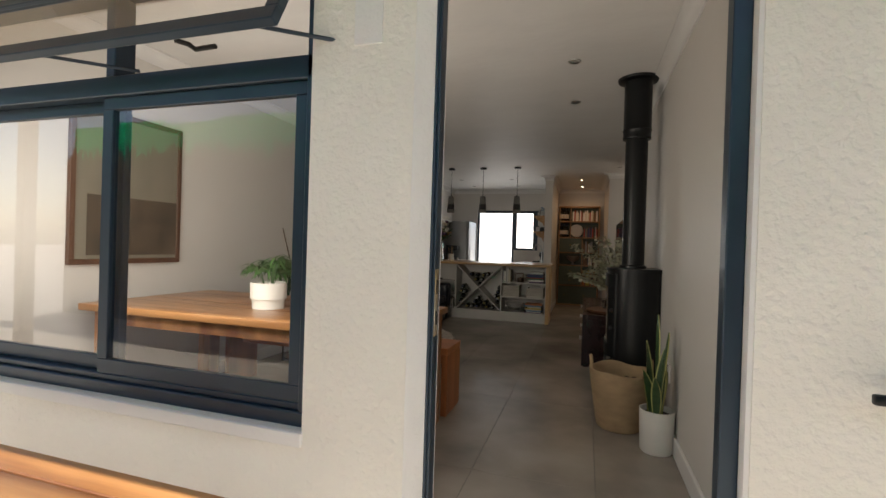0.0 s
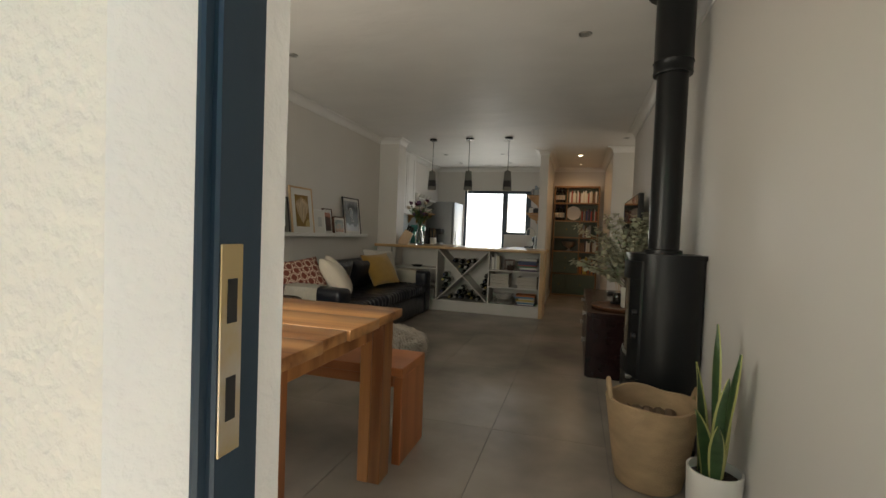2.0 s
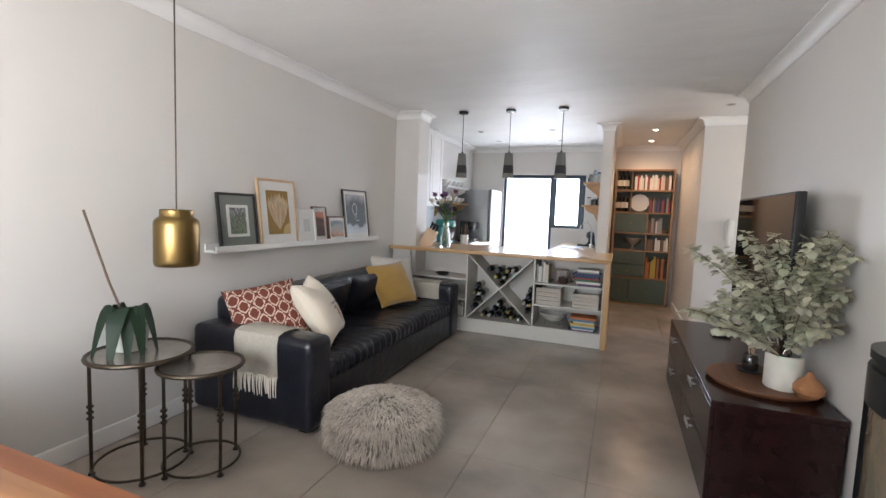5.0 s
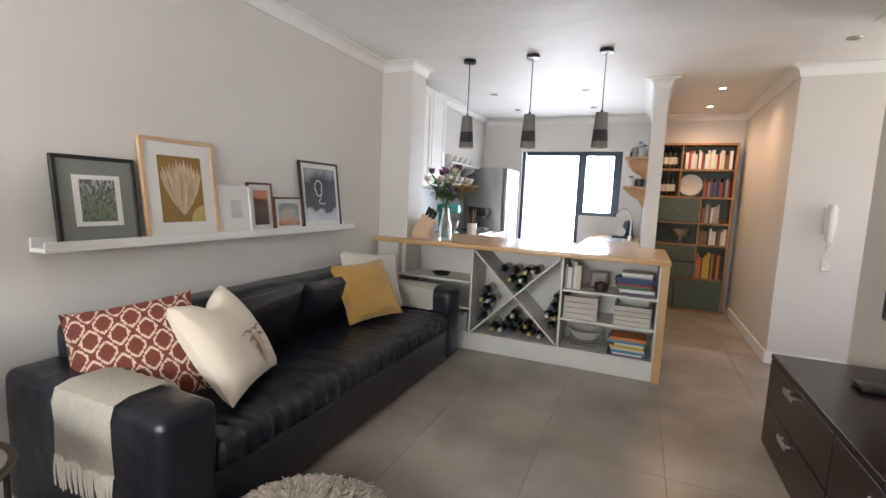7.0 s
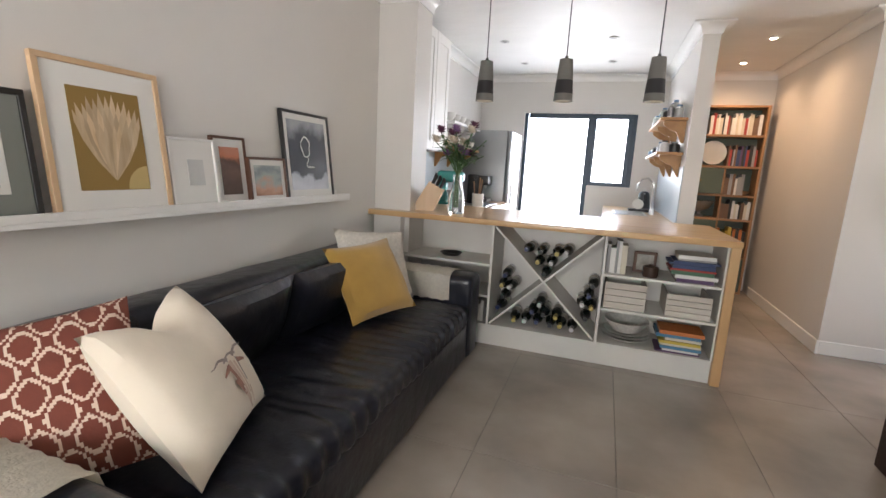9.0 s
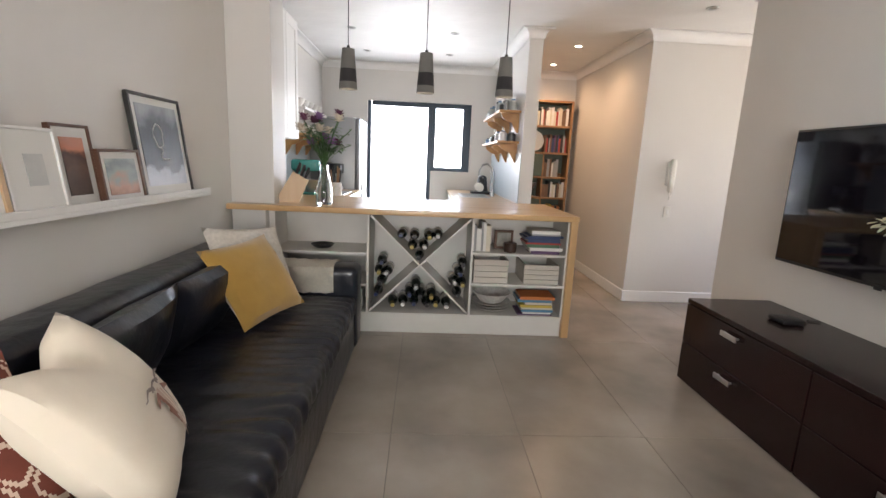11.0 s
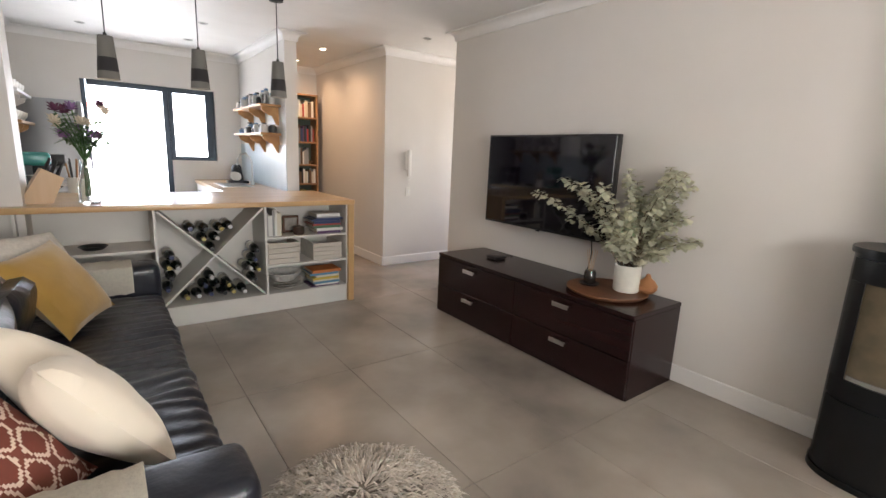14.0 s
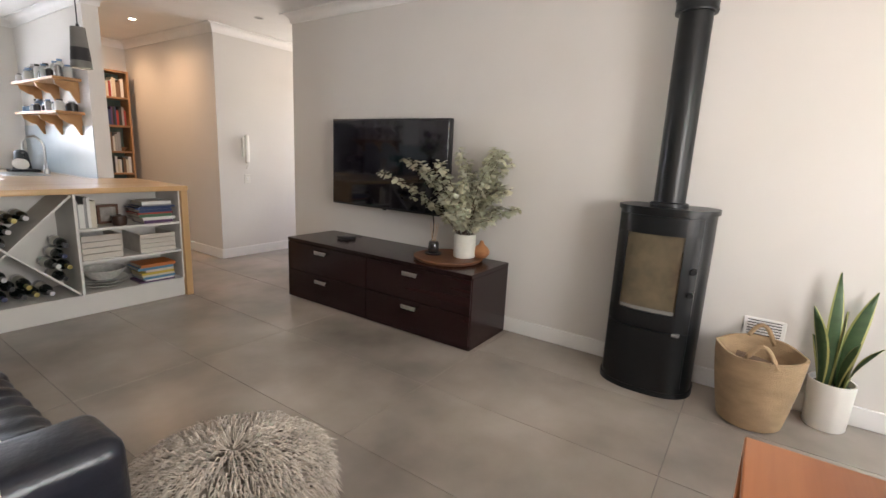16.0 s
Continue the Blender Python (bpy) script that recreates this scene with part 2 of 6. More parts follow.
def ring(r, tr, z=0.0, n=36, bm=None, k=8):
    bm = bm or bmesh.new()
    rs = []
    for i in range(n):
        a = 2 * math.pi * i / n
        rs.append([bm.verts.new(((r + tr * math.cos(2 * math.pi * j / k)) * math.cos(a), (r + tr * math.cos(2 * math.pi * j / k)) * math.sin(a), z + tr * math.sin(2 * math.pi * j / k))) for j in range(k)])
    for i in range(n):
        a, b = rs[i], rs[(i + 1) % n]
        for j in range(k):
            q = (j + 1) % k
            bm.faces.new((a[j], b[j], b[q], a[q]))
    return bm


def prism(outline, z0, z1, bm=None, m=None):
    bm = bm or bmesh.new()
    lo = [bm.verts.new((x, y, z0)) for x, y in outline]
    hi = [bm.verts.new((x, y, z1)) for x, y in outline]
    bm.faces.new(lo[::-1])
    bm.faces.new(hi)
    for i in range(len(lo)):
        j = (i + 1) % len(lo)
        bm.faces.new((lo[i], lo[j], hi[j], hi[i]))
    if m:
        bmesh.ops.transform(bm, matrix=m, verts=lo + hi)
    return bm


def mesh_of(name, bm, material, smooth=True):
    bmesh.ops.recalc_face_normals(bm, faces=bm.faces[:])
    me = bpy.data.meshes.new(name)
    bm.to_mesh(me)
    bm.free()
    for m in (material if isinstance(material, (list, tuple)) else [material]):
        me.materials.append(m)
    if smooth:
        for p in me.polygons:
            p.use_smooth = True
        me.set_sharp_from_angle(angle=radians(35))
    return me


def part(name, bm, material, parent, label=""):
    ob = new(name, mesh_of(name, bm, material))
    ob.parent = parent
    return tagged(ob, label)


def thing(name, loc, label, category, group="", rot=0.0, m=None):
    ob = new(name)
    ob.empty_display_size = 0.1
    ob.matrix_basis = m if m else pose(*loc, 0, 0, rot)
    return tagged(ob, label, category, group)


def single(name, bm, material, loc, label, category, group="", rot=0.0, m=None, kind=""):
    ob = new(name, mesh_of(name, bm, material))
    ob.matrix_basis = m if m else pose(*loc, 0, 0, rot)
    return tagged(ob, label, category, group, kind)


def setting(name, bm, material, label="", category=""):
    return tagged(new(name, mesh_of(name, bm, material, True)), label, category, "", "structure")


def leaf(bm, base, tip, width, droop=0.0, fold=0.15, mid=0.45):
    """One leaf of six faces from base to tip, bent downwards and folded along its rib."""
    base, tip = Vector(base), Vector(tip)
    d = tip - base
    side = d.cross(Vector((0, 0, 1)))
    side = side.normalized() if side.length > 1e-6 else Vector((1, 0, 0))
    up = side.cross(d).normalized()
    rows = []
    for f, w in ((0, 0.15), (mid * 0.5, 0.8), (mid, 1.0), (0.8, 0.6)):
        c = base + d * f - Vector((0, 0, droop * f * f))
        rows.append([bm.verts.new(c - side * width * w / 2 + up * width * fold * w), bm.verts.new(c), bm.verts.new(c + side * width * w / 2 + up * width * fold * w)])
    e = bm.verts.new(tip - Vector((0, 0, droop)))
    for a, b in zip(rows, rows[1:]):
        bm.faces.new((a[0], a[1], b[1], b[0]))
        bm.faces.new((a[1], a[2], b[2], b[1]))
    bm.faces.new((rows[-1][0], rows[-1][1], e))
    bm.faces.new((rows[-1][1], rows[-1][2], e))


# ---- plan ----
XL, XR, YF, YI, YB, CEILZ = -3.04, 0.62, 2.24, 2.44, 11.60, 2.57
DX0, DX1, DTOP = -0.445, 0.482, 2.08
WX0, WX1, WZ0, WZ1 = -2.85, -0.82, 0.56, 2.22
YE, XH, YH = 8.38, 0.43, 9.46
PX0, PX1, PY = -0.68, -0.55, 9.62
KDX0, KDX1, KWX1, KWZ, KTOP = -2.43, -1.60, -1.0, 1.17, 2.09

# front wall, with the door and window openings
bm = bmesh.new()
for a in ((-6, WX0, 0, 2.9), (WX0, WX1, -0.1, WZ0), (WX0, WX1, WZ1, 2.9), (WX1, DX0, -0.1, 2.9), (DX0, DX1, DTOP, 2.9), (DX1, 4.0, -0.1, 2.9)):
    box(bm, a[0], a[1], YF, YI - 0.02, a[2], a[3])
wall_front = setting("wall_south", bm, STUCCO, "coarse cream stucco outside wall with door and window openings", "wall")
bm = bmesh.new()
for a in ((XL, WX0, 0, CEILZ), (WX0, WX1, 0, WZ0 + 0.0), (WX0, WX1, WZ1, CEILZ), (WX1, DX0, 0, CEILZ), (DX0, DX1, DTOP, CEILZ), (DX1, XR, 0, CEILZ)):
    box(bm, a[0], a[1], YI - 0.02, YI, a[2], a[3])
setting("wall_south_inside", bm, WALL, "smooth off-white plaster inside the front wall", "wall")
bm = bmesh.new()
prism([(DX0 - 0.006, YF - 0.002), (DX0 + 0.006, YF + 0.002), (DX0 + 0.045, YF + 0.045), (DX0 - 0.006, YF + 0.045)], 0, DTOP, bm)
box(bm, DX0 - 0.004, DX0 + 0.032, YF + 0.136, YI + 0.004, 0, DTOP)
box(bm, DX1 - 0.012, DX1 + 0.004, YF + 0.004, YF + 0.045, 0, DTOP)
setting("door_reveal", bm, REVEAL, "smooth white plastered reveal of the front door", "trim")

setting("wall_west", B(XL - 0.2, XL, YI, YB, 0, CEILZ), WALL, "smooth off-white painted living room wall", "wall")
setting("wall_east", B(XR, XR + 0.15, YI, YE, 0, CEILZ), WALL, "smooth off-white painted wall behind the stove", "wall")
bm = bmesh.new()
box(bm, XL, KDX0, YB, YB + 0.22, 0, CEILZ)
box(bm, KDX0, KWX1, YB, YB + 0.22, KTOP, CEILZ)
box(bm, KDX1 + 0.06, KWX1, YB, YB + 0.22, 0, KWZ)
box(bm, KWX1, XH, YB, YB + 0.22, 0, CEILZ)
setting("wall_north", bm, WALL, "off-white kitchen end wall with a glazed door and window", "wall")
setting("wall_pier", B(XL, -2.73, 8.50, 8.80, 0, CEILZ), WALL, "off-white wall pier beside the kitchen cupboards", "wall")
setting("wall_kitchen", B(PX0, PX1, PY, YB, 0, CEILZ), WALL, "white partition wall between kitchen and hall", "wall")
bm = bmesh.new()
box(bm, XH, XH + 0.12, YH + 0.12, YB, 0, CEILZ)
box(bm, XH, 2.7, YH, YH + 0.12, 0, CEILZ)
setting("wall_hall", bm, WALL, "off-white hall wall turning into a side passage", "wall")
bm = bmesh.new()
box(bm, XR + 0.15, 2.7, YE - 0.15, YE, 0, CEILZ)
box(bm, 2.6, 2.75, YE, YH, 0, 0.7)
box(bm, 2.6, 2.75, YE, YH, 2.1, CEILZ)
setting("wall_passage", bm, WALL, "off-white side passage walls with a window opening", "wall")
bm = B(XL - 0.2, 2.75, YI - 0.01, YB + 0.22, CEILZ, CEILZ + 0.15)
setting("ceiling", bm, CEIL, "smooth white skimmed plaster ceiling", "ceiling")


def cove(p0, p1, nrm, e0, e1):
    """A plaster cornice of cove section along a wall from p0 to p1; nrm points into the room.
    e0 and e1 mitre its ends: 1 round an outside corner, -1 into an inside one, 0 square."""
    bm = bmesh.new()
    sec = [(0, -0.085), (0.012, -0.085), (0.014, -0.07)] + [(0.014 + 0.056 * (1 - math.cos(a)), -0.07 + 0.056 * math.sin(a)) for a in (0.4, 0.8, 1.2, 1.57)] + [(0.085, -0.012), (0.085, 0), (0, 0)]
    d = (Vector(p1) - Vector(p0)).normalized()
    rows = []
    for p, e in ((p0, -e0), (p1, e1)):
        rows.append([bm.verts.new((p[0] + nrm[0] * s + d.x * e * s, p[1] + nrm[1] * s + d.y * e * s, CEILZ - 0.002 + h)) for s, h in sec])
    for i in range(len(sec)):
        j = (i + 1) % len(sec)
        bm.faces.new((rows[0][i], rows[0][j], rows[1][j], rows[1][i]))
    bm.faces.new(rows[0])
    bm.faces.new(rows[1][::-1])
    bmesh.ops.recalc_face_normals(bm, faces=bm.faces[:])
    setting("cornice", bm, TRIM, "white moulded plaster cornice", "trim")


def skirt(x0, x1, y0, y1):
    setting("baseboard", B(x0, x1, y0, y1, 0, 0.11, 0.004), TRIM, "white painted skirting board", "trim")


for run in (((XL, YI), (XL, 8.5), (1, 0), -1, -1), ((XR, YI), (XR, YE), (-1, 0), -1, 1), ((XL, 8.5), (-2.73, 8.5), (0, -1), -1, 1), ((-2.73, 8.5), (-2.73, 8.8), (1, 0), 1, 0),
            ((XL, YB), (XH, YB), (0, -1), -1, -1), ((PX0, PY), (PX0, YB), (-1, 0), 1, -1), ((PX1, PY), (PX1, YB), (1, 0), 1, -1), ((PX0, PY), (PX1, PY), (0, -1), 1, 1),
            ((XH, YH), (XH, YB), (-1, 0), 1, -1), ((XH, YH), (2.6, YH), (0, -1), 1, 0), ((XR, YE), (2.6, YE), (0, 1), 1, 0), ((XL, YI), (XR, YI), (0, 1), -1, -1), ((XL, 9.65), (XL, YB), (1, 0), 0, -1)):
    cove(*run)
skirt(XL, XL + 0.018, YI, 8.5)
skirt(XR - 0.018, XR, YI, YE)
skirt(XH - 0.018, XH, YH - 0.018, 11.33)
skirt(XH, 2.6, YH - 0.018, YH)
skirt(PX1, PX1 + 0.018, PY, 11.33)
skirt(XR - 0.018, 2.6, YE, YE + 0.018)

# front door frame with its strike plate
door = tagged(new("door_1"), "dark grey aluminium front door frame, standing open", "door", "", "structure")
for x0, x1, nm in ((DX0 + 0.025, DX0 + 0.052, "jamb"), (DX1 - 0.058, DX1 - 0.012, "jamb")):
    bm = B(x0, x1, YF + 0.045, YF + (0.136 if x0 < 0 else 0.1), 0, DTOP, 0.003)
    if x0 < 0:
        box(bm, x0 + 0.008, x1 + 0.008, YF + 0.058, YF + 0.104, 0, DTOP, 0.003)
    part(nm, bm, ALU, door)
part("head", B(DX0, DX1, YF + 0.045, YF + 0.15, DTOP - 0.05, DTOP, 0.003), ALU, door)
part("threshold", B(DX0, DX1, YF, YI, -0.02, 0.006, 0.002), ALU, door)
plate = part("strike_plate", B(DX0 + 0.06, DX0 + 0.0625, 2.302, 2.333, 0.91, 1.125, 0.001), mat("worn_brass_plate", (0.55, 0.42, 0.23), 0.35, 0.8, color2=(0.6, 0.58, 0.55), scale=9, lo=0.4, hi=0.6), door, "scratched strike plate with worn brass finish")
# No holes are cut; black slabs stand for the shade inside them.
for z in (0.945, 1.045):
    part("latch_hole_shade", B(DX0 + 0.0615, DX0 + 0.0635, 2.311, 2.324, z, z + 0.045), BLACKP, plate)

setting("plaster_patch", B(-0.665, -0.565, YF - 0.0025, YF + 0.01, 1.84, 2.1, 0.002), REVEAL, "smoothed plaster repair patch on the stucco", "wall")

# front window
win = tagged(new("window_1"), "dark grey aluminium sliding window with an open top sash", "window", "", "structure")
y0, y1 = YF + 0.03, YF + 0.13
part("sill_track", B(WX0, WX1, y0, y1, WZ0, WZ0 + 0.05, 0.004), ALU, win)
part("sill_rail", B(WX0, WX1, y0 + 0.02, y1, WZ0 + 0.05, WZ0 + 0.075, 0.004), ALU, win)
part("transom", B(WX0, WX1, y0, y1, 1.765, 1.845, 0.004), ALU, win)
part("head", B(WX0, WX1, y0, y1, WZ1 - 0.04, WZ1, 0.004), ALU, win)
for x0 in (WX0, WX1 - 0.04):
    part("jamb", B(x0, x0 + 0.04, y0, y1, WZ0 + 0.05, WZ1 - 0.04, 0.004), ALU, win)
part("top_mullion", B(-1.82, -1.77, y0 + 0.01, y1, 1.845, WZ1 - 0.04, 0.004), ALU, win)


def sash(x0, x1, yy, nm):
    s = part(nm, B(x0, x1, yy, yy + 0.03, WZ0 + 0.075, WZ0 + 0.135, 0.003), ALU, win)
    part("rail", B(x0, x1, yy, yy + 0.03, 1.715, 1.765, 0.003), ALU, s)
    for xx in (x0, x1 - 0.055):
        part("stile", B(xx, xx + 0.055, yy - 0.002, yy + 0.032, WZ0 + 0.135, 1.715, 0.003), ALU, s)
    g = part("pane", B(x0 + 0.055, x1 - 0.055, yy + 0.012, yy + 0.017, WZ0 + 0.135, 1.715), GLASS, s)
    g.visible_shadow = False


sash(WX0 + 0.04, -1.76, y0 + 0.055, "sash")
sash(-1.84, WX1 - 0.04, y0 + 0.02, "sash")
hinge = pose(0, YF + 0.02, WZ1 - 0.03, -26)
s = part("top_sash", B(WX0 + 0.03, WX1 - 0.03, -0.035, 0, -0.37, -0.31, 0.004, m=hinge), ALU, win)
part("rail", B(WX0 + 0.03, WX1 - 0.03, -0.035, 0, -0.05, 0, 0.004, m=hinge), ALU, s)
for xx in (WX0 + 0.03, WX1 - 0.08):
    part("stile", B(xx, xx + 0.05, -0.035, 0, -0.31, -0.05, 0.003, m=hinge), ALU, s)
g = part("pane", B(WX0 + 0.08, WX1 - 0.08, -0.02, -0.015, -0.31, -0.05, m=hinge), GLASS, s)
g.visible_shadow = False
lev = hinge @ Vector((-1.28, 0.012, -0.35))
part("latch_handle", tube([lev, lev + Vector((0.03, 0.03, -0.005)), lev + Vector((0.05, 0.04, -0.02)), lev + Vector((0.13, 0.045, -0.015))], 0.009), BLACKP, s)
for xx in (-2.0, -1.0):
    a, b = hinge @ Vector((xx, 0.0, -0.33)), Vector((xx + 0.35, YF + 0.05, 1.86))
    part("stay", tube([a, a.lerp(b, 0.5), b], 0.007, 6), ALU, s)
setting("window_sill", B(WX0, WX1 + 0.005, YF - 0.012, YF + 0.03, WZ0 - 0.05, WZ0 - 0.001, 0.004), REVEAL, "white plastered sill under the front window", "trim")

# kitchen door and window
kd = tagged(new("window_2"), "dark framed glazed kitchen door with window beside it", "window", "", "structure")
fy0, fy1 = YB + 0.05, YB + 0.12
for x0, x1, z0, z1, nm in ((KDX0, KDX0 + 0.045, 0, KTOP, "jamb"), (KDX1, KDX1 + 0.06, 0, KTOP, "mullion"), (KWX1 - 0.05, KWX1, KWZ, KTOP, "jamb"), (KDX0 + 0.06, KDX1, KTOP - 0.06, KTOP, "head"),
                           (KDX1 + 0.06, KWX1 - 0.05, KTOP - 0.06, KTOP, "head"), (KDX1 + 0.06, KWX1 - 0.05, KWZ, KWZ + 0.05, "sill_rail")):
    part(nm, B(x0, x1, fy0, fy1, z0, z1, 0.004), ALU, kd)
for x0, x1, z0, z1 in ((KDX1 + 0.06, KDX1 + 0.11, KWZ + 0.05, KTOP - 0.06), (KWX1 - 0.11, KWX1 - 0.05, KWZ + 0.05, KTOP - 0.06)):
    part("sash_stile", B(x0, x1, fy0 - 0.015, fy1 - 0.03, z0, z1, 0.003), ALU, kd)
for x0, x1, z0, z1 in ((KDX1 + 0.11, KWX1 - 0.11, KWZ + 0.05, KTOP - 0.06), (KDX0 + 0.06, KDX1, 0.05, KTOP - 0.06)):
    g = part("pane", B(x0, x1, fy0 + 0.02, fy0 + 0.025, z0, z1), GLASS, kd)
    g.visible_shadow = False
part("window_handle", tube([(-1.25, fy0 - 0.03, KWZ + 0.1), (-1.32, fy0 - 0.035, KWZ + 0.1), (-1.4, fy0 - 0.03, KWZ + 0.1)], 0.01, 6), BLACKP, kd)

# outside: ground, yard wall, patio
setting("ground", B(-60, 60, -60, 60, -0.3, -0.06), PATIO, "pale paved patio and yard ground", "ground")
setting("yard_wall", B(-7, 4, 14.6, 14.8, -0.06, 1.9), PINKW, "sunlit pale rendered yard wall", "wall")
setting("yard_wall_coping", B(-7, 4, 14.55, 14.85, 1.9, 2.02), BRICKR, "red brick coping on the yard wall", "wall")
bm = bmesh.new()
for i in range(18):
    box(bm, -5 + i * 0.5, -5 + i * 0.5 + 0.5, 1.0, YF, 2.86, 2.89, 0.004)
for y in (1.02, 1.6):
    box(bm, -5, 4, y, y + 0.08, 2.7, 2.86)
setting("patio_roof", bm, PATIOC, "beige boarded patio roof", "roof")
for x in (-4.6, 3.4):
    setting("patio_post", B(x, x + 0.1, 1.02, 1.12, -0.06, 2.7, 0.005), PATIOC, "painted timber patio post", "post")
fence = thing("fence", (0, -1.5, -0.06), "weathered reed fence with green shade net above", "fence")
bm = bmesh.new()
for i in range(420):
    x = -8 + i * 0.032 + random.uniform(-0.006, 0.006)
    r = random.uniform(0.011, 0.016)
    box(bm, x - r, x + r, -r, r, 0, 2.55 + random.uniform(-0.15, 0.1))
part("reeds", bm, FENCEW, fence)["kind"] = "stuff"
bm = bmesh.new()
for i in range(14):
    box(bm, -8 + i, -8 + i + 0.995, -0.1, -0.098, 2.38, 3.0 + 0.03 * math.sin(i * 2.3))
part("shade_net", bm, NET, fence, "green shade net strip")

# ---- living room: large things ----
def stove(loc):
    """Front along local -y."""
    t = thing("wood_stove", loc, "black steel wood-burning stove with glass door and flue", "stove", rot=-90)
    w, d = 0.5, 0.36
    yc, bb, ex = 0.16, 0.2, 2.5
    out = []
    for i in range(48):
        q = 2 * math.pi * i / 48
        cs, sn = math.cos(q), math.sin(q)
        out.append((w / 2 * math.copysign(abs(cs) ** (2 / ex), cs), yc + bb * math.copysign(abs(sn) ** (2 / ex), sn)))
    sc = lambda k: [(x * k, (y - 0.15) * k + 0.15) for x, y in out]
    part("base", prism(sc(1.04), 0, 0.03), BLACK, t)
    body = part("body", prism(out, 0.03, 1.05), BLACK, t)
    part("top_plate", prism(sc(1.05), 1.05, 1.075), BLACK, t)
    arc = lambda x: yc - bb * (1 - abs(2 * x / w) ** ex) ** (1 / ex)

    def curved(x0, x1, z0, z1, off, th, n=10):
        bm = bmesh.new()
        o = []
        for i in range(n + 1):
            x = x0 + (x1 - x0) * i / n
            o.append((x, arc(x) - off))
        o += [(x, y + th) for x, y in reversed(o)]
        return prism(o, z0, z1, bm)
    dr = part("stove_door", curved(-0.225, 0.205, 0.93, 1.03, 0.014, 0.02), BLACK, t)
    part("door_rail", curved(-0.225, 0.205, 0.4, 0.49, 0.014, 0.02), BLACK, dr)
    part("door_stile", curved(-0.225, -0.165, 0.49, 0.93, 0.014, 0.02, 4), BLACK, dr)
    part("door_stile", curved(0.13, 0.205, 0.49, 0.93, 0.014, 0.02, 4), BLACK, dr)
    part("fire_glass", curved(-0.165, 0.13, 0.49, 0.93, 0.002, 0.006), SOOT, dr, "sooty brown glass with ash behind")
    part("ash_rim", curved(-0.16, 0.125, 0.492, 0.512, 0.008, 0.006), CONC, dr)
    part("lower_drawer", curved(-0.225, 0.205, 0.06, 0.385, 0.01, 0.015), BLACK, t)
    for z in (0.62, 0.75):
        part("handle_knob", tube([(0.19, arc(0.19) - 0.012, z), (0.19, arc(0.19) - 0.035, z)], 0.016, 12), BLACKP, dr)
    part("drawer_catch", B(0.13, 0.17, arc(0.15) - 0.025, arc(0.15) + 0.01, 0.375, 0.39, 0.003), STEEL, t)
    H = CEILZ - loc[2]
    part("flue", lathe([(0.083, 1.07), (0.083, 2.12), (0.0, 2.12)], 32, m=pose(0, 0.145, 0)), BLACK, t)
    part("flue_sleeve", lathe([(0.0, 2.09), (0.103, 2.09), (0.106, 2.1), (0.103, 2.11), (0.103, 2.15), (0.109, 2.16), (0.103, 2.17), (0.103, H - 0.02), (0, H - 0.02)], 32, m=pose(0, 0.145, 0)), BLACK, t)
    part("flue_collar", lathe([(0.083, 1.075), (0.1, 1.075), (0.1, 1.095), (0.083, 1.1)], 32, m=pose(0, 0.145, 0)), BLACK, t)
    part("ceiling_rosette", lathe([(0.1, H - 0.03), (0.15, H - 0.02), (0.155, H - 0.003), (0, H - 0.003)], 36, m=pose(0, 0.145, 0)), BLACK, t)


SOOT = mat("sooty_fire_glass", (0.2, 0.16, 0.1), 0.12, color2=(0.045, 0.038, 0.028), scale=6, stain=0.5, coat=0.4)
stove((0.285, 4.82, 0))


def drawer_unit():
    t = thing("tv_cabinet", (0.06, 5.87, 0), "dark brown veneer low drawer cabinet under the television", "cabinet")
    L, D, Hh = 1.90, 0.53, 0.537
    part("carcass", B(0.018, D, 0, L, 0.0, Hh - 0.03, 0.002), DARKW, t)
    part("top", B(0, D + 0.005, 0, L, Hh - 0.03, Hh, 0.003), DARKW, t)
    for i in range(2):
        for j in range(2):
            y0 = 0.004 + i * L / 2
            z0 = 0.008 + j * 0.25
            dr = part("drawer", B(0, 0.018, y0, y0 + L / 2 - 0.008, z0, z0 + 0.244, 0.002), DARKW, t)
            yc, zc = 0.51 + i * 0.95, z0 + 0.2
            part("handle", B(-0.028, -0.02, yc - 0.065, yc + 0.065, zc - 0.018, zc + 0.012, 0.003), STEEL, dr, "flat brushed steel handle")
            for s in (-0.05, 0.05):
                part("handle_post", B(-0.021, 0.001, yc + s - 0.005, yc + s + 0.005, zc - 0.006, zc + 0.004), STEEL, dr)
    return t


drawer_unit()


def television():
    t = thing("television", (0.46, 7.0, 0.83), "large black flat television mounted on the wall", "television")
    part("housing", B(0.004, 0.05, -0.635, 0.635, 0.0, 0.745, 0.006, 2), BLACKP, t)
    part("back_bulge", B(0.05, 0.075, -0.45, 0.45, 0.06, 0.5, 0.012, 2), BLACKP, t)
    part("screen", B(0.0, 0.005, -0.622, 0.622, 0.018, 0.733, 0.001), SCREEN, t, "dark glossy screen")
    part("wall_bracket", B(0.075, 0.158, -0.12, 0.12, 0.2, 0.5, 0.004), BLACK, t)
    part("standby_lens", B(-0.003, 0.002, -0.02, 0.02, -0.008, 0.008, 0.002), BLACKP, t)
    part("cable", tube([(0.07, -0.4, 0.15), (0.1, -0.44, 0.0), (0.09, -0.46, -0.1), (0.1, -0.44, -0.2), (0.1, -0.42, -0.29)], 0.005, 6), BLACKP, t)


television()


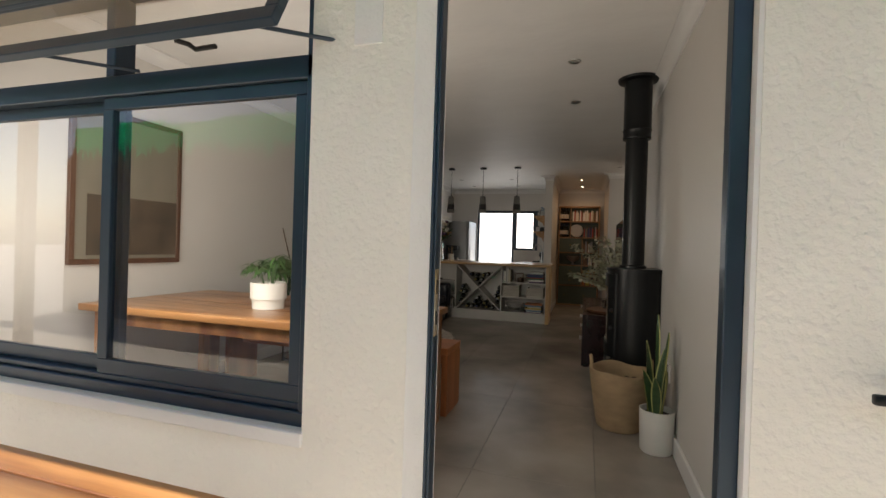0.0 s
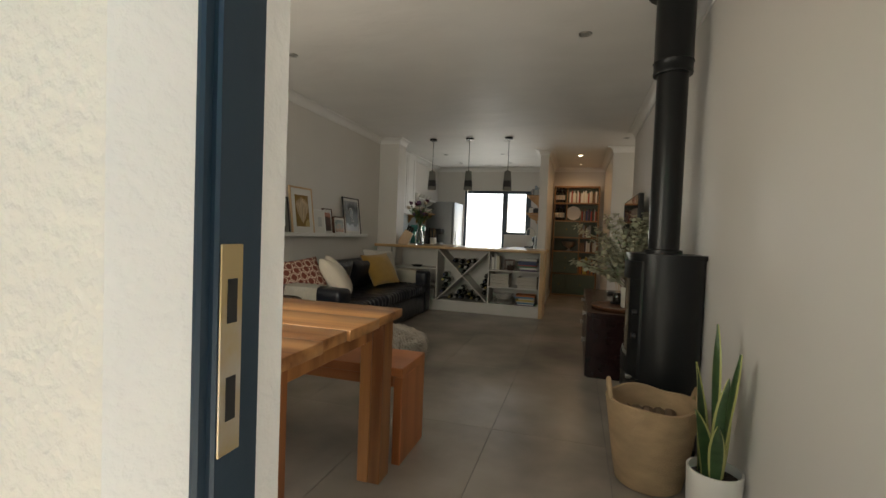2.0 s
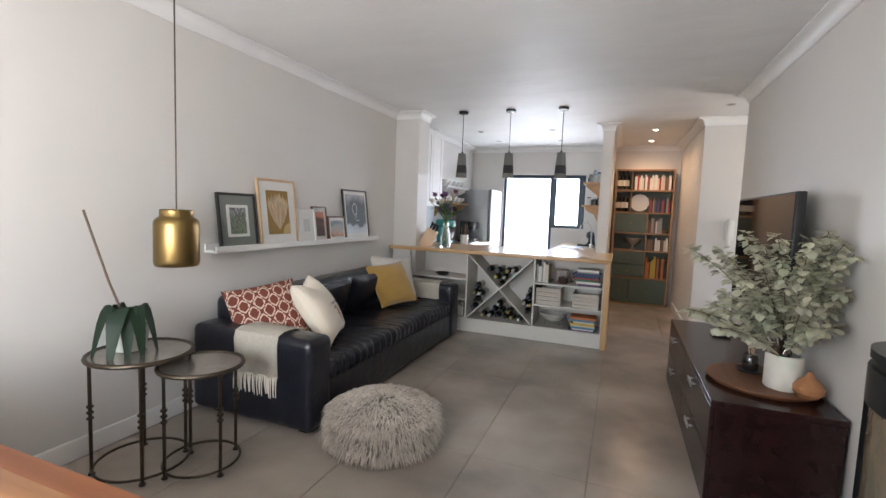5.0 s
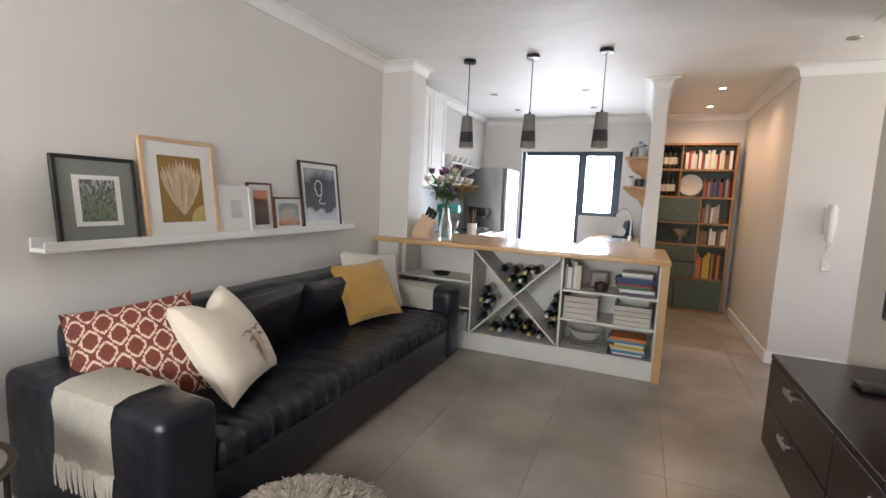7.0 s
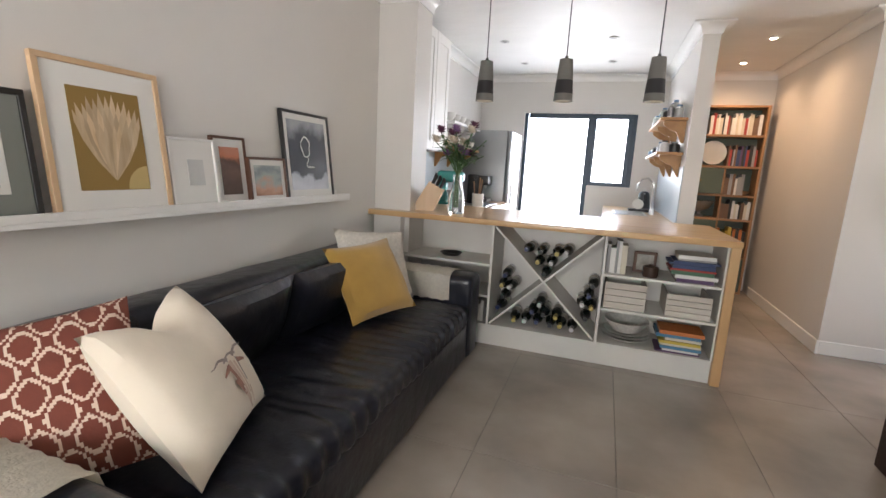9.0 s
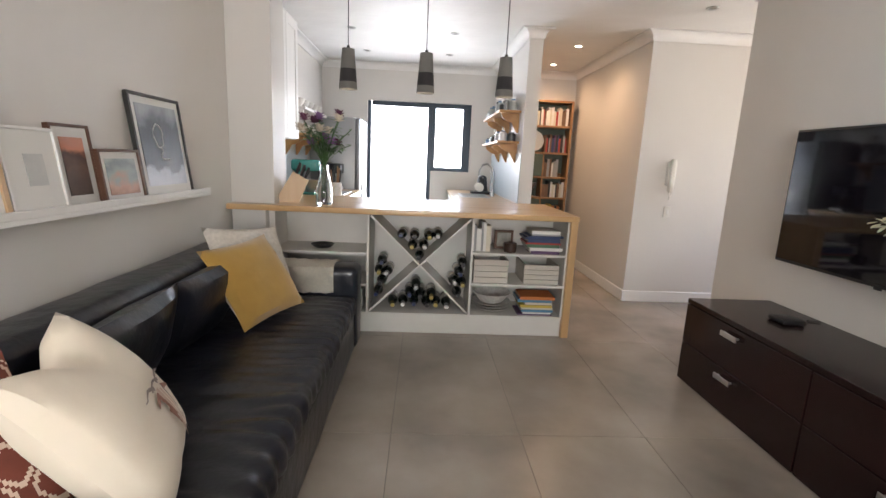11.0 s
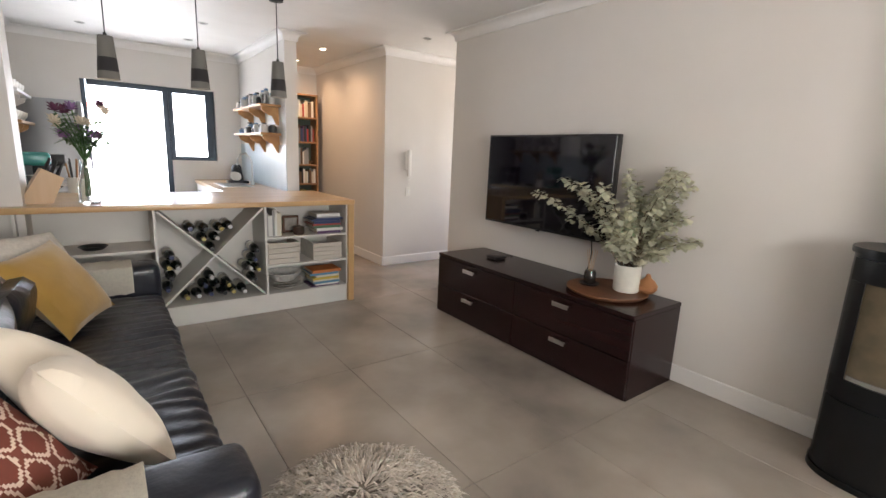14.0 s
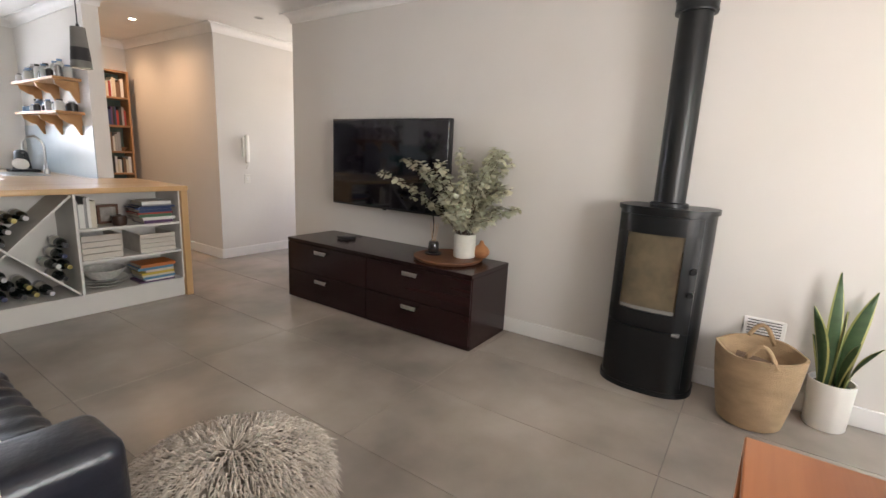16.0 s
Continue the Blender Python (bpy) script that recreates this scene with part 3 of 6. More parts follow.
def pillow(w, h, th, n=14, puff=1.0):
    bm = bmesh.new()
    g = {}
    for s in (1, -1):
        for i in range(n + 1):
            for j in range(n + 1):
                u, v = -1 + 2 * i / n, -1 + 2 * j / n
                edge = i in (0, n) or j in (0, n)
                if edge and s == -1:
                    g[s, i, j] = g[1, i, j]
                    continue
                e = (max(0, 1 - u * u) * max(0, 1 - v * v)) ** 0.42
                x = u * w / 2 * (1 - 0.07 * (1 - v * v) * abs(u) ** 3)
                y = v * h / 2 * (1 - 0.07 * (1 - u * u) * abs(v) ** 3)
                z = s * th / 2 * e * (1 + 0.12 * noise.noise((u * 1.7 + w * 9, v * 1.7, s * 3.0)))
                g[s, i, j] = bm.verts.new((x, y, z))
    for s in (1, -1):
        for i in range(n):
            for j in range(n):
                bm.faces.new((g[s, i, j], g[s, i + 1, j], g[s, i + 1, j + 1], g[s, i, j + 1]))
    return bm


def rounded(bm, x0, x1, y0, y1, z0, z1, r, wr=0.006, freq=6.0, n=16, ripple=0.0):
    """A soft upholstered block: a bevelled box, finely cut and slightly creased."""
    tmp = bmesh.new()
    box(tmp, x0, x1, y0, y1, z0, z1)
    bmesh.ops.bevel(tmp, geom=tmp.edges[:], offset=r, segments=4, affect="EDGES", profile=0.5)
    for _ in range(1):
        lng = [e for e in tmp.edges if e.calc_length() > 0.3]
        bmesh.ops.subdivide_edges(tmp, edges=lng, cuts=n, use_grid_fill=True)
        if ripple:
            bmesh.ops.subdivide_edges(tmp, edges=[e for e in tmp.edges if abs(e.verts[0].co.y - e.verts[1].co.y) > 0.08], cuts=9, use_grid_fill=True)
    bmesh.ops.recalc_face_normals(tmp, faces=tmp.faces[:])
    tmp.normal_update()
    for v in tmp.verts:
        q = noise.noise(v.co * freq) + 0.6 * noise.noise(Vector((v.co.x * 4, v.co.y * 22, v.co.z * 4)))
        v.co += v.normal * wr * q
        if ripple:
            k = max(0.0, 1 - (x1 - v.co.x) / 0.38)
            v.co += v.normal * ripple * k * (0.55 + 0.9 * noise.noise(v.co * 2.3)) * math.sin(v.co.y * 74 + 5 * noise.noise(v.co * 2.6))
    me = bpy.data.meshes.new("tmp")
    tmp.to_mesh(me)
    tmp.free()
    bm.from_mesh(me)
    bpy.data.meshes.remove(me)
    return bm


SY0, SY1, SX1 = 5.57, 8.22, -2.05
sofa = thing("leather_sofa", (0, 0, 0), "long black leather sofa with boxy arms against the wall", "sofa")
part("base", rounded(bmesh.new(), -2.98, SX1 - 0.015, SY0 + 0.2, SY1 - 0.2, 0.03, 0.3, 0.03, 0.004), LEATHER, sofa)
part("seat_cushion", rounded(bmesh.new(), -2.8, SX1, SY0 + 0.225, SY1 - 0.225, 0.285, 0.42, 0.05, 0.009, 7, ripple=0.011), LEATHER, sofa)
part("backrest", rounded(bmesh.new(), -3.0, -2.755, SY0 + 0.18, SY1 - 0.18, 0.3, 0.76, 0.055, 0.008), LEATHER, sofa)
for y in (SY0, SY1 - 0.225):
    part("arm", rounded(bmesh.new(), -3.0, SX1 + 0.005, y, y + 0.225, 0.03, 0.6, 0.045, 0.006), LEATHER, sofa)
for y, a in ((6.66, 3), (7.26, -2)):
    m = pose(-2.70, y, 0.575, 0, -72, a)
    bm = pillow(0.4, 0.62, 0.17)
    bmesh.ops.transform(bm, matrix=m, verts=bm.verts[:])
    part("back_cushion", bm, LEATHER, sofa)
for x in (-2.85, -2.15):
    for y in (SY0 + 0.1, SY1 - 0.1):
        part("foot", B(x - 0.03, x + 0.03, y - 0.03, y + 0.03, 0, 0.04), BLACKP, sofa)

# scatter cushions
def trellis():
    m = mat("rust_trellis_cotton", (0.17, 0.045, 0.028), 0.9, var=0.15, scale=20, bump=0.2)
    n, l = m.node_tree.nodes, m.node_tree.links
    b = n["Principled BSDF"]
    tc = n.new("ShaderNodeTexCoord")
    sp = n.new("ShaderNodeSeparateXYZ")
    l.new(tc.outputs["Object"], sp.inputs[0])
    def op(o, a, c=None):
        q = n.new("ShaderNodeMath")
        q.operation = o
        for k, v in enumerate((a, c)):
            if v is None:
                continue
            if isinstance(v, (int, float)):
                q.inputs[k].default_value = v
            else:
                l.new(v, q.inputs[k])
        return q.outputs[0]
    f = 2 * math.pi / 0.1
    snap = lambda v: op("MULTIPLY", op("ROUND", op("MULTIPLY", v, 150.0)), 1 / 150.0)
    sx, sy = op("COSINE", op("MULTIPLY", snap(sp.outputs[0]), f)), op("COSINE", op("MULTIPLY", snap(sp.outputs[1]), f * 0.72))
    s = op("ABSOLUTE", op("ADD", sx, sy))
    k = op("LESS_THAN", op("ABSOLUTE", op("SUBTRACT", s, 0.52)), 0.24)
    mx = n.new("ShaderNodeMix")
    mx.data_type = "RGBA"
    old = b.inputs["Base Color"].links[0].from_socket
    l.new(k, mx.inputs[0])
    l.new(old, mx.inputs[6])
    mx.inputs[7].default_value = (0.64, 0.5, 0.4, 1)
    l.new(mx.outputs[2], b.inputs["Base Color"])
    return m


def stand(x, y, z, lean, face, spin=0):
    """A cushion's pose: upright, leaning back by lean degrees, facing face degrees about z."""
    return pose(x, y, z, 0, 0, face) @ pose(0, 0, 0, 90 - lean, 0, 0) @ pose(0, 0, 0, 0, 0, spin)


single("cushion", pillow(0.5, 0.5, 0.17), trellis(), (0, 0, 0), "rust and white trellis patterned scatter cushion on the sofa", "cushion", m=stand(-2.66, 5.90, 0.625, 38, 52, 10))
cush = thing("cushion", (0, 0, 0), "cream cotton scatter cushion, dented top, printed with a horned animal head", "cushion", m=stand(-2.42, 6.155, 0.65, 35, 112, 1))


def dent(x, y, z):
    """Where a point of the plump cushion goes once its top edge is pressed in."""
    k = math.exp(-(x / 0.1) ** 2) * max(0.0, (y + 0.05) / 0.29) ** 1.5
    return Vector((x * (1 - 0.06 * max(0, y) / 0.24), y - 0.085 * k, z * (1 - 0.25 * k)))


bm = pillow(0.5, 0.5, 0.21, n=22)
for v in bm.verts:
    v.co = dent(*v.co)
    v.co.z += 0.004 * noise.noise((v.co.x * 14, v.co.y * 9, 2.0 + v.co.z))
part("cover", bm, CREAM, cush)


def printed(pts, w0, w1, material):
    """A brush stroke lying on the cushion's face."""
    bm = bmesh.new()
    prev = None
    w0, w1 = w0 * 1.3, w1 * 1.3
    pts = [Vector((hx + (p[0] - hx) * 1.35, hy + (p[1] - hy) * 1.3)) for p in pts]
    for i, p in enumerate(pts):
        d = (pts[min(i + 1, len(pts) - 1)] - pts[max(i - 1, 0)]).normalized().orthogonal() * (w0 + (w1 - w0) * i / (len(pts) - 1)) / 2
        row_ = []
        for q in (p - d, p, p + d):
            u, v = q.x / 0.25, q.y / 0.25
            e = (max(0, 1 - u * u) * max(0, 1 - v * v)) ** 0.42
            z = 0.105 * e * (1 + 0.12 * noise.noise((u * 1.7 + 0.5 * 9, v * 1.7, 3.0)))
            row_.append(bm.verts.new(dent(q.x, q.y, z) + Vector((0, 0, 0.008))))
        if prev:
            bm.faces.new((prev[0], prev[1], row_[1], row_[0]))
            bm.faces.new((prev[1], prev[2], row_[2], row_[1]))
        prev = row_
    part("printed_stroke", bm, material, cush)


SKETCH = [plain("sketch_grey", (0.3, 0.25, 0.22), 0.9, 0.3, scale=30), plain("sketch_brown", (0.33, 0.17, 0.12), 0.9, 0.4, scale=40), plain("sketch_buff", (0.6, 0.46, 0.36), 0.9, 0.25, scale=30)]
hx, hy = 0.045, -0.03
for sd in (-1, 1):
    printed([(hx + sd * (0.012 + 0.075 * f), hy + 0.012 * math.sin(f * 4.5) + 0.02 * f * f) for f in (0, 0.2, 0.4, 0.6, 0.8, 1)], 0.011, 0.002, SKETCH[0])
    printed([(hx + sd * (0.02 + 0.035 * f), hy - 0.016 - 0.012 * f) for f in (0, 0.35, 0.7, 1)], 0.014, 0.004, SKETCH[1])
printed([(hx - 0.03 + 0.06 * f, hy + 0.012 * math.sin(3.14 * f)) for f in (0, 0.25, 0.5, 0.75, 1)], 0.006, 0.006, SKETCH[0])
for q, (dx, y0, y1, w, c) in enumerate(((-0.022, -0.01, -0.075, 0.014, 1), (-0.008, -0.005, -0.115, 0.013, 2), (0.006, -0.012, -0.1, 0.008, 2), (0.02, -0.008, -0.07, 0.007, 0), (-0.026, -0.05, -0.095, 0.016, 1), (-0.014, -0.085, -0.13, 0.012, 2), (0.012, -0.085, -0.125, 0.006, 2))):
    printed([(hx + dx * (1 - 0.4 * f), hy + y0 + (y1 - y0) * f) for f in (0, 0.25, 0.5, 0.75, 1)], w, w * 0.5, SKETCH[c])
single("cushion", pillow(0.47, 0.47, 0.16), MUSTARD, (0, 0, 0), "mustard yellow velvet scatter cushion on the sofa", "cushion", m=stand(-2.53, 7.51, 0.64, 35, 64, 4))
single("cushion", pillow(0.5, 0.46, 0.15), mat("textured_cream_cotton", (0.6, 0.56, 0.5), 0.95, var=0.2, scale=50, bump=0.6, bscale=60), (0, 0, 0), "textured cream cushion behind the mustard one", "cushion", m=stand(-2.62, 7.72, 0.68, 30, 60, -6))


def throw(y0, ytop, ya, x0, x1, zend, ztop, label, fringe=True):
    """A blanket laid over a sofa arm, from its outer side over the top to its inner side."""
    prof = [(y0 - 0.012, zend), (y0 - 0.014, (zend + ztop) / 2), (y0 - 0.014, ztop - 0.05), (y0 + 0.0, ztop + 0.0), (y0 + 0.05, ztop + 0.016), (ya - 0.05, ztop + 0.016), (ya, ztop), (ya + 0.014, ztop - 0.05), (ya + 0.014, ytop)]
    t = thing("throw_blanket", (0, 0, 0), label, "blanket")
    bm = bmesh.new()
    n = 16
    rows = []
    for k in range(len(prof)):
        rows.append([bm.verts.new((x0 + (x1 - x0) * i / n, prof[k][0] + (0.006 * math.sin(i * 1.3 + k) if k < 2 else 0), prof[k][1] + 0.004 * math.sin(i * 2.1))) for i in range(n + 1)])
    for a, b in zip(rows, rows[1:]):
        for i in range(n):
            bm.faces.new((a[i], a[i + 1], b[i + 1], b[i]))
    r = bmesh.ops.solidify(bm, geom=bm.faces[:], thickness=0.008)
    part("cloth", bm, THROW, t)
    if fringe:
        for i in range(26):
            x = x0 + (x1 - x0) * (i + 0.5) / 26
            dx = random.uniform(-0.015, 0.015)
            part("tassel", tube([(x, prof[0][0], zend + 0.01), (x + dx * 0.5, prof[0][0] - 0.004, zend - 0.05), (x + dx, prof[0][0], zend - random.uniform(0.1, 0.13))], 0.005, 5, r2=0.003), THROW, t)


throw(SY0, 0.47, SY0 + 0.225, -2.62, -2.28, 0.34, 0.6, "cream fringed knitted throw over the sofa arm")
throw(SY1 - 0.225, 0.42, SY1, -2.6, -2.2, 0.43, 0.6, "pale beige throw folded over the far sofa arm", False)

# sheepskin pouf
pf = thing("pouf", (-1.67, 5.79, 0), "round shaggy grey sheepskin floor pouf", "pouf")
part("core", lathe([(0, 0), (0.27, 0.0), (0.325, 0.06), (0.335, 0.13), (0.3, 0.2), (0.2, 0.245), (0, 0.26)], 32), FURB, pf)
rnd = random.Random(5)
vs, fs = [], []
for i in range(5200):
    a = rnd.uniform(0, 2 * math.pi)
    top = rnd.random() < 0.62
    if top:
        r = 0.31 * math.sqrt(rnd.random())
        z = 0.26 - 0.085 * (r / 0.31) ** 2.2
        d = Vector((math.cos(a), math.sin(a), 0.28 - 0.35 * (r / 0.31)))
    else:
        z = rnd.uniform(0.02, 0.2)
        r = 0.325 - 0.06 * ((z - 0.11) / 0.1) ** 2 * 0.6
        d = Vector((math.cos(a), math.sin(a), -0.9))
    d += Vector((rnd.uniform(-0.45, 0.45), rnd.uniform(-0.45, 0.45), rnd.uniform(-0.2, 0.2)))
    d.normalize()
    p = Vector((r * math.cos(a), r * math.sin(a), z))
    ln = rnd.uniform(0.045, 0.085)
    sd = d.cross(Vector((0, 0, 1))).normalized() * rnd.uniform(0.0022, 0.0042)
    q = p + d * ln * 0.55 + Vector((0, 0, 0.012))
    e = p + d * ln - Vector((0, 0, 0.01))
    e.z, q.z = max(e.z, 0.004), max(q.z, 0.006)
    up = Vector((0, 0, 0.003))
    k = len(vs)
    vs += [p - sd, p + sd, q - sd, q + sd, q + up, e]
    fs += [(k, k + 1, k + 4), (k, k + 4, k + 2), (k + 1, k + 3, k + 4), (k + 2, k + 4, k + 5), (k + 4, k + 3, k + 5)]
me = bpy.data.meshes.new("fur")
me.from_pydata(vs, [], fs)
me.materials.append(FUR)
fo = new("fur", me)
fo.parent = pf
tagged(fo, "long grey-cream wool locks", kind="stuff")


# nesting side tables
def side_table(loc, r, h, rot, label):
    t = thing("side_table", loc, label, "side table", "nesting side tables", rot=rot)
    part("top_rim", ring(r, 0.012, h - 0.012), BRONZE, t)
    part("table_top", lathe([(0, h - 0.02), (r - 0.004, h - 0.02), (r - 0.004, h - 0.008), (0, h - 0.008)], 40), mat("antiqued_tray", (0.34, 0.31, 0.27), 0.25, 0.7, var=0.4, scale=10), t, "antiqued silvered tray top")
    part("foot_ring", ring(r * 0.92, 0.007, 0.035), BRONZE, t)
    for k in range(4):
        a = math.pi / 4 + k * math.pi / 2
        x, y = r * 0.93 * math.cos(a), r * 0.93 * math.sin(a)
        bm = tube([(x, y, 0.005), (x, y, h - 0.02)], 0.0085, 8)
        for z in (0.01, 0.3, 0.33, 0.36):
            lathe([(0, -0.008), (0.016, -0.004), (0.016, 0.004), (0, 0.008)], 10, bm, pose(x, y, z))
        part("leg", bm, BRONZE, t)


side_table((-2.67, 5.0, 0), 0.235, 0.62, 8, "tall round side table with thin bronze legs")
side_table((-2.40, 5.13, 0), 0.2, 0.56, 30, "lower round side table nested beside the tall one")

pot = thing("orchid_pot", (-2.76, 5.0, 0.615), "pale glazed planter with an orchid's strappy leaves and stake", "plant")
part("planter", lathe([(0, 0), (0.075, 0), (0.095, 0.13), (0.087, 0.13), (0.07, 0.012), (0, 0.012)], 28), mat("pale_glazed_planter", (0.62, 0.64, 0.6), 0.22, var=0.1), pot)
part("soil", lathe([(0, 0.1), (0.083, 0.105)], 20), SOIL, pot)
bm = bmesh.new()
for k, (a, ln, w) in enumerate(((-60, 0.25, 0.1), (-15, 0.22, 0.08), (-38, 0.2, 0.085), (200, 0.16, 0.06), (-95, 0.24, 0.09), (20, 0.2, 0.07))):
    c, s = math.cos(radians(a)), math.sin(radians(a))
    prev = None
    for i in range(9):
        f = i / 8
        ww = w * math.sin(math.pi * (0.12 + 0.8 * f)) / 2
        p = Vector((c * ln * f * 0.75, s * ln * f * 0.75, 0.1 + 0.17 * math.sin(f * 2.9) - 0.17 * f * f))
        row = [bm.verts.new(p + Vector((-s, c, 0)) * ww + Vector((0, 0, 0.012))), bm.verts.new(p), bm.verts.new(p - Vector((-s, c, 0)) * ww + Vector((0, 0, 0.012)))]
        if prev:
            bm.faces.new((prev[0], prev[1], row[1], row[0]))
            bm.faces.new((prev[1], prev[2], row[2], row[1]))
        prev = row
part("leaves", bm, mat("orchid_leaf", (0.012, 0.026, 0.013), 0.45, spec=0.2, var=0.3), pot)
part("stake", tube([(0, 0, 0.1), (-0.06, -0.06, 0.36), (-0.11, -0.14, 0.72)], 0.006, 6), STEM, pot)

# brass pendant beside the wall
pl = thing("pendant_lamp", (-2.71, 5.24, 0), "brushed brass jar-shaped pendant lamp over the side tables", "pendant lamp")
part("canopy", lathe([(0, CEILZ - 0.003), (0.065, CEILZ - 0.003), (0.065, CEILZ - 0.025), (0.02, CEILZ - 0.035), (0, CEILZ - 0.035)], 28), BRONZE, pl)
part("cord", tube([(0, 0, 1.34), (0, 0, CEILZ - 0.03)], 0.004, 6), BRONZE, pl)
part("shade", lathe([(0.02, 1.35), (0.078, 1.348), (0.084, 1.342), (0.084, 1.312), (0.088, 1.305), (0.1, 1.298), (0.11, 1.285), (0.114, 1.265), (0.115, 1.06), (0.111, 1.04), (0.106, 1.034), (0.103, 1.036), (0.108, 1.06), (0.108, 1.26), (0.095, 1.29), (0.02, 1.335)], 44), BRASS, pl)
part("bulb_holder", lathe([(0, 1.33), (0.02, 1.33), (0.02, 1.25), (0, 1.25)], 14), BLACKP, pl)

# dining table and bench
TX0, TX1, TY0, TY1, TZ = -2.90, -0.82, 2.93, 3.97, 0.78
tb = thing("dining_table", (0, 0, 0), "glossy orange-brown slatted hardwood dining table", "table")
edges = [TY0, 3.24, 3.42, 3.68, TY1]
for i, (a, b) in enumerate(zip(edges, edges[1:])):
    part("plank", B(TX0, TX1 - (0.012 if i % 2 else 0), a + 0.002, b - 0.002, TZ - 0.042, TZ - (0.001 * (i % 2)), 0.004, 2), TABLEW, tb)
for y in (TY0 + 0.09, TY1 - 0.115):
    part("apron", B(TX0 + 0.1, TX1 - 0.1, y, y + 0.025, TZ - 0.13, TZ - 0.042, 0.002), LEGW, tb)
for x in (TX0 + 0.09, TX1 - 0.115):
    part("apron", B(x, x + 0.025, TY0 + 0.1, TY1 - 0.1, TZ - 0.13, TZ - 0.042, 0.002), LEGW, tb)
for x in (TX0 + 0.06, TX1 - 0.145):
    for y in (TY0 + 0.06, TY1 - 0.17):
        for k in range(2):
            part("leg", B(x + k * 0.056, x + k * 0.056 + 0.055, y, y + 0.11, 0, TZ - 0.042, 0.004), LEGW, tb)
bn = thing("bench", (0, 0, 0), "reddish-brown solid wood bench behind the dining table", "bench")
part("seat", B(-2.75, -0.83, 3.99, 4.33, 0.435, 0.48, 0.004), BENCHW, bn)
for x in (-2.75, -0.875):
    part("end_panel", B(x, x + 0.045, 3.99, 4.33, 0, 0.435, 0.004), wood("bench_end_wood", (0.48, 0.18, 0.068), (0.28, 0.09, 0.03), 2, 0.38), bn)
part("stretcher", B(-2.705, -0.875, 4.14, 4.18, 0.33, 0.435, 0.003), BENCHW, bn)


def planted(loc, prof, material, plant, label, spread, nleaf, wl):
    t = thing("potted_plant", loc, label, "plant")
    part("pot", lathe(prof, 36), material, t)
    top = max(z for r, z in prof)
    rr = prof[2][0] * 0.85
    part("soil", lathe([(0, top - 0.03), (rr, top - 0.035)], 24), SOIL, t)
    bm = bmesh.new()
    rg = random.Random(nleaf)
    for k in range(nleaf):
        a = rg.uniform(0, 6.28)
        r1 = spread * rg.uniform(0.35, 1.0)
        h = rg.uniform(0.05, 0.16)
        p0, p1 = Vector((0.02 * math.cos(a), 0.02 * math.sin(a), top - 0.04)), Vector((r1 * 0.6 * math.cos(a), r1 * 0.6 * math.sin(a), top + h))
        tube([p0, p0.lerp(p1, 0.5) + Vector((0, 0, 0.03)), p1], 0.0025, 5, bm)
        for q in range(9):
            b = a + (q - 4) * 0.42
            ln = spread * rg.uniform(0.35, 0.6)
            leaf(bm, p1, p1 + Vector((ln * math.cos(b), ln * math.sin(b), rg.uniform(-0.02, 0.05))), wl, droop=rg.uniform(0.02, 0.08))
    part("foliage", bm, LEAF, t)


stepped = [(0, 0), (0.1, 0), (0.1, 0.07), (0.115, 0.075), (0.115, 0.2), (0.107, 0.2), (0.1, 0.03), (0, 0.03)]
stepped = [(r * 0.95, z * 0.8) for r, z in stepped]
planted((-1.82, 3.33, TZ), stepped, CERAM, 0, "green fern-like palm in a stepped white pot on the table", 0.19, 13, 0.018)
planted((-1.97, 3.61, TZ), [(0, 0), (0.045, 0), (0.056, 0.135), (0.05, 0.135), (0.04, 0.02), (0, 0.02)], mat("green_glazed_pot", (0.02, 0.14, 0.07), 0.2, var=0.2), 0, "leafy palm in a glossy green glazed pot", 0.22, 15, 0.02)

# basket and snake plant by the stove
bk = thing("basket", (0.325, 4.28, 0), "round woven seagrass log basket with two handles", "basket")
bm = bmesh.new()
prof = [(0, 0.0), (0.135, 0.0)] + [(0.143 + 0.062 * (k / 40) ** 0.8 + (0.0013 if k % 2 else 0), 0.01 * k) for k in range(1, 41)] + [(0.192, 0.4), (0.13, 0.02), (0, 0.02)]
lathe(prof, 40, bm)
for v in bm.verts:
    q = v.co.z / 0.4
    n_ = noise.noise((v.co.x * 5, v.co.y * 5, v.co.z * 3 + 4))
    v.co.x *= 1 + 0.05 * n_ * q
    v.co.y *= 1 - 0.06 * n_ * q
    v.co.z += 0.022 * q * q * noise.noise((v.co.x * 6, v.co.y * 6, 9))
part("woven_body", bm, BASKET, bk)
for s in (1, -1):
    pts = [Vector((s * 0.195 * math.cos(a * 0.36), 0.195 * math.sin(a * 0.36), 0.37 + 0.1 * math.cos(a * math.pi / 2))) for a in (-1, -0.75, -0.5, -0.25, 0, 0.25, 0.5, 0.75, 1)]
    part("handle", tube(pts, 0.012, 8), BASKET, bk)
for k in range(5):
    part("log", tube([(-0.12 + 0.05 * k, -0.08, 0.28 + 0.01 * (k % 2)), (-0.1 + 0.05 * k, 0.1, 0.3)], 0.03, 9), mat("log_bark", (0.14, 0.09, 0.055), 0.9, var=0.4, bump=0.5, bscale=25), bk)
sp = thing("snake_plant", (0.514, 3.95, 0), "snake plant with yellow-edged leaves in a white pot", "plant")
part("pot", lathe([(0, 0), (0.085, 0), (0.092, 0.01), (0.1, 0.24), (0.1, 0.255), (0.092, 0.255), (0.088, 0.02), (0, 0.02)], 36), CERAM, sp)
part("soil", lathe([(0, 0.225), (0.09, 0.22)], 24), SOIL, sp)
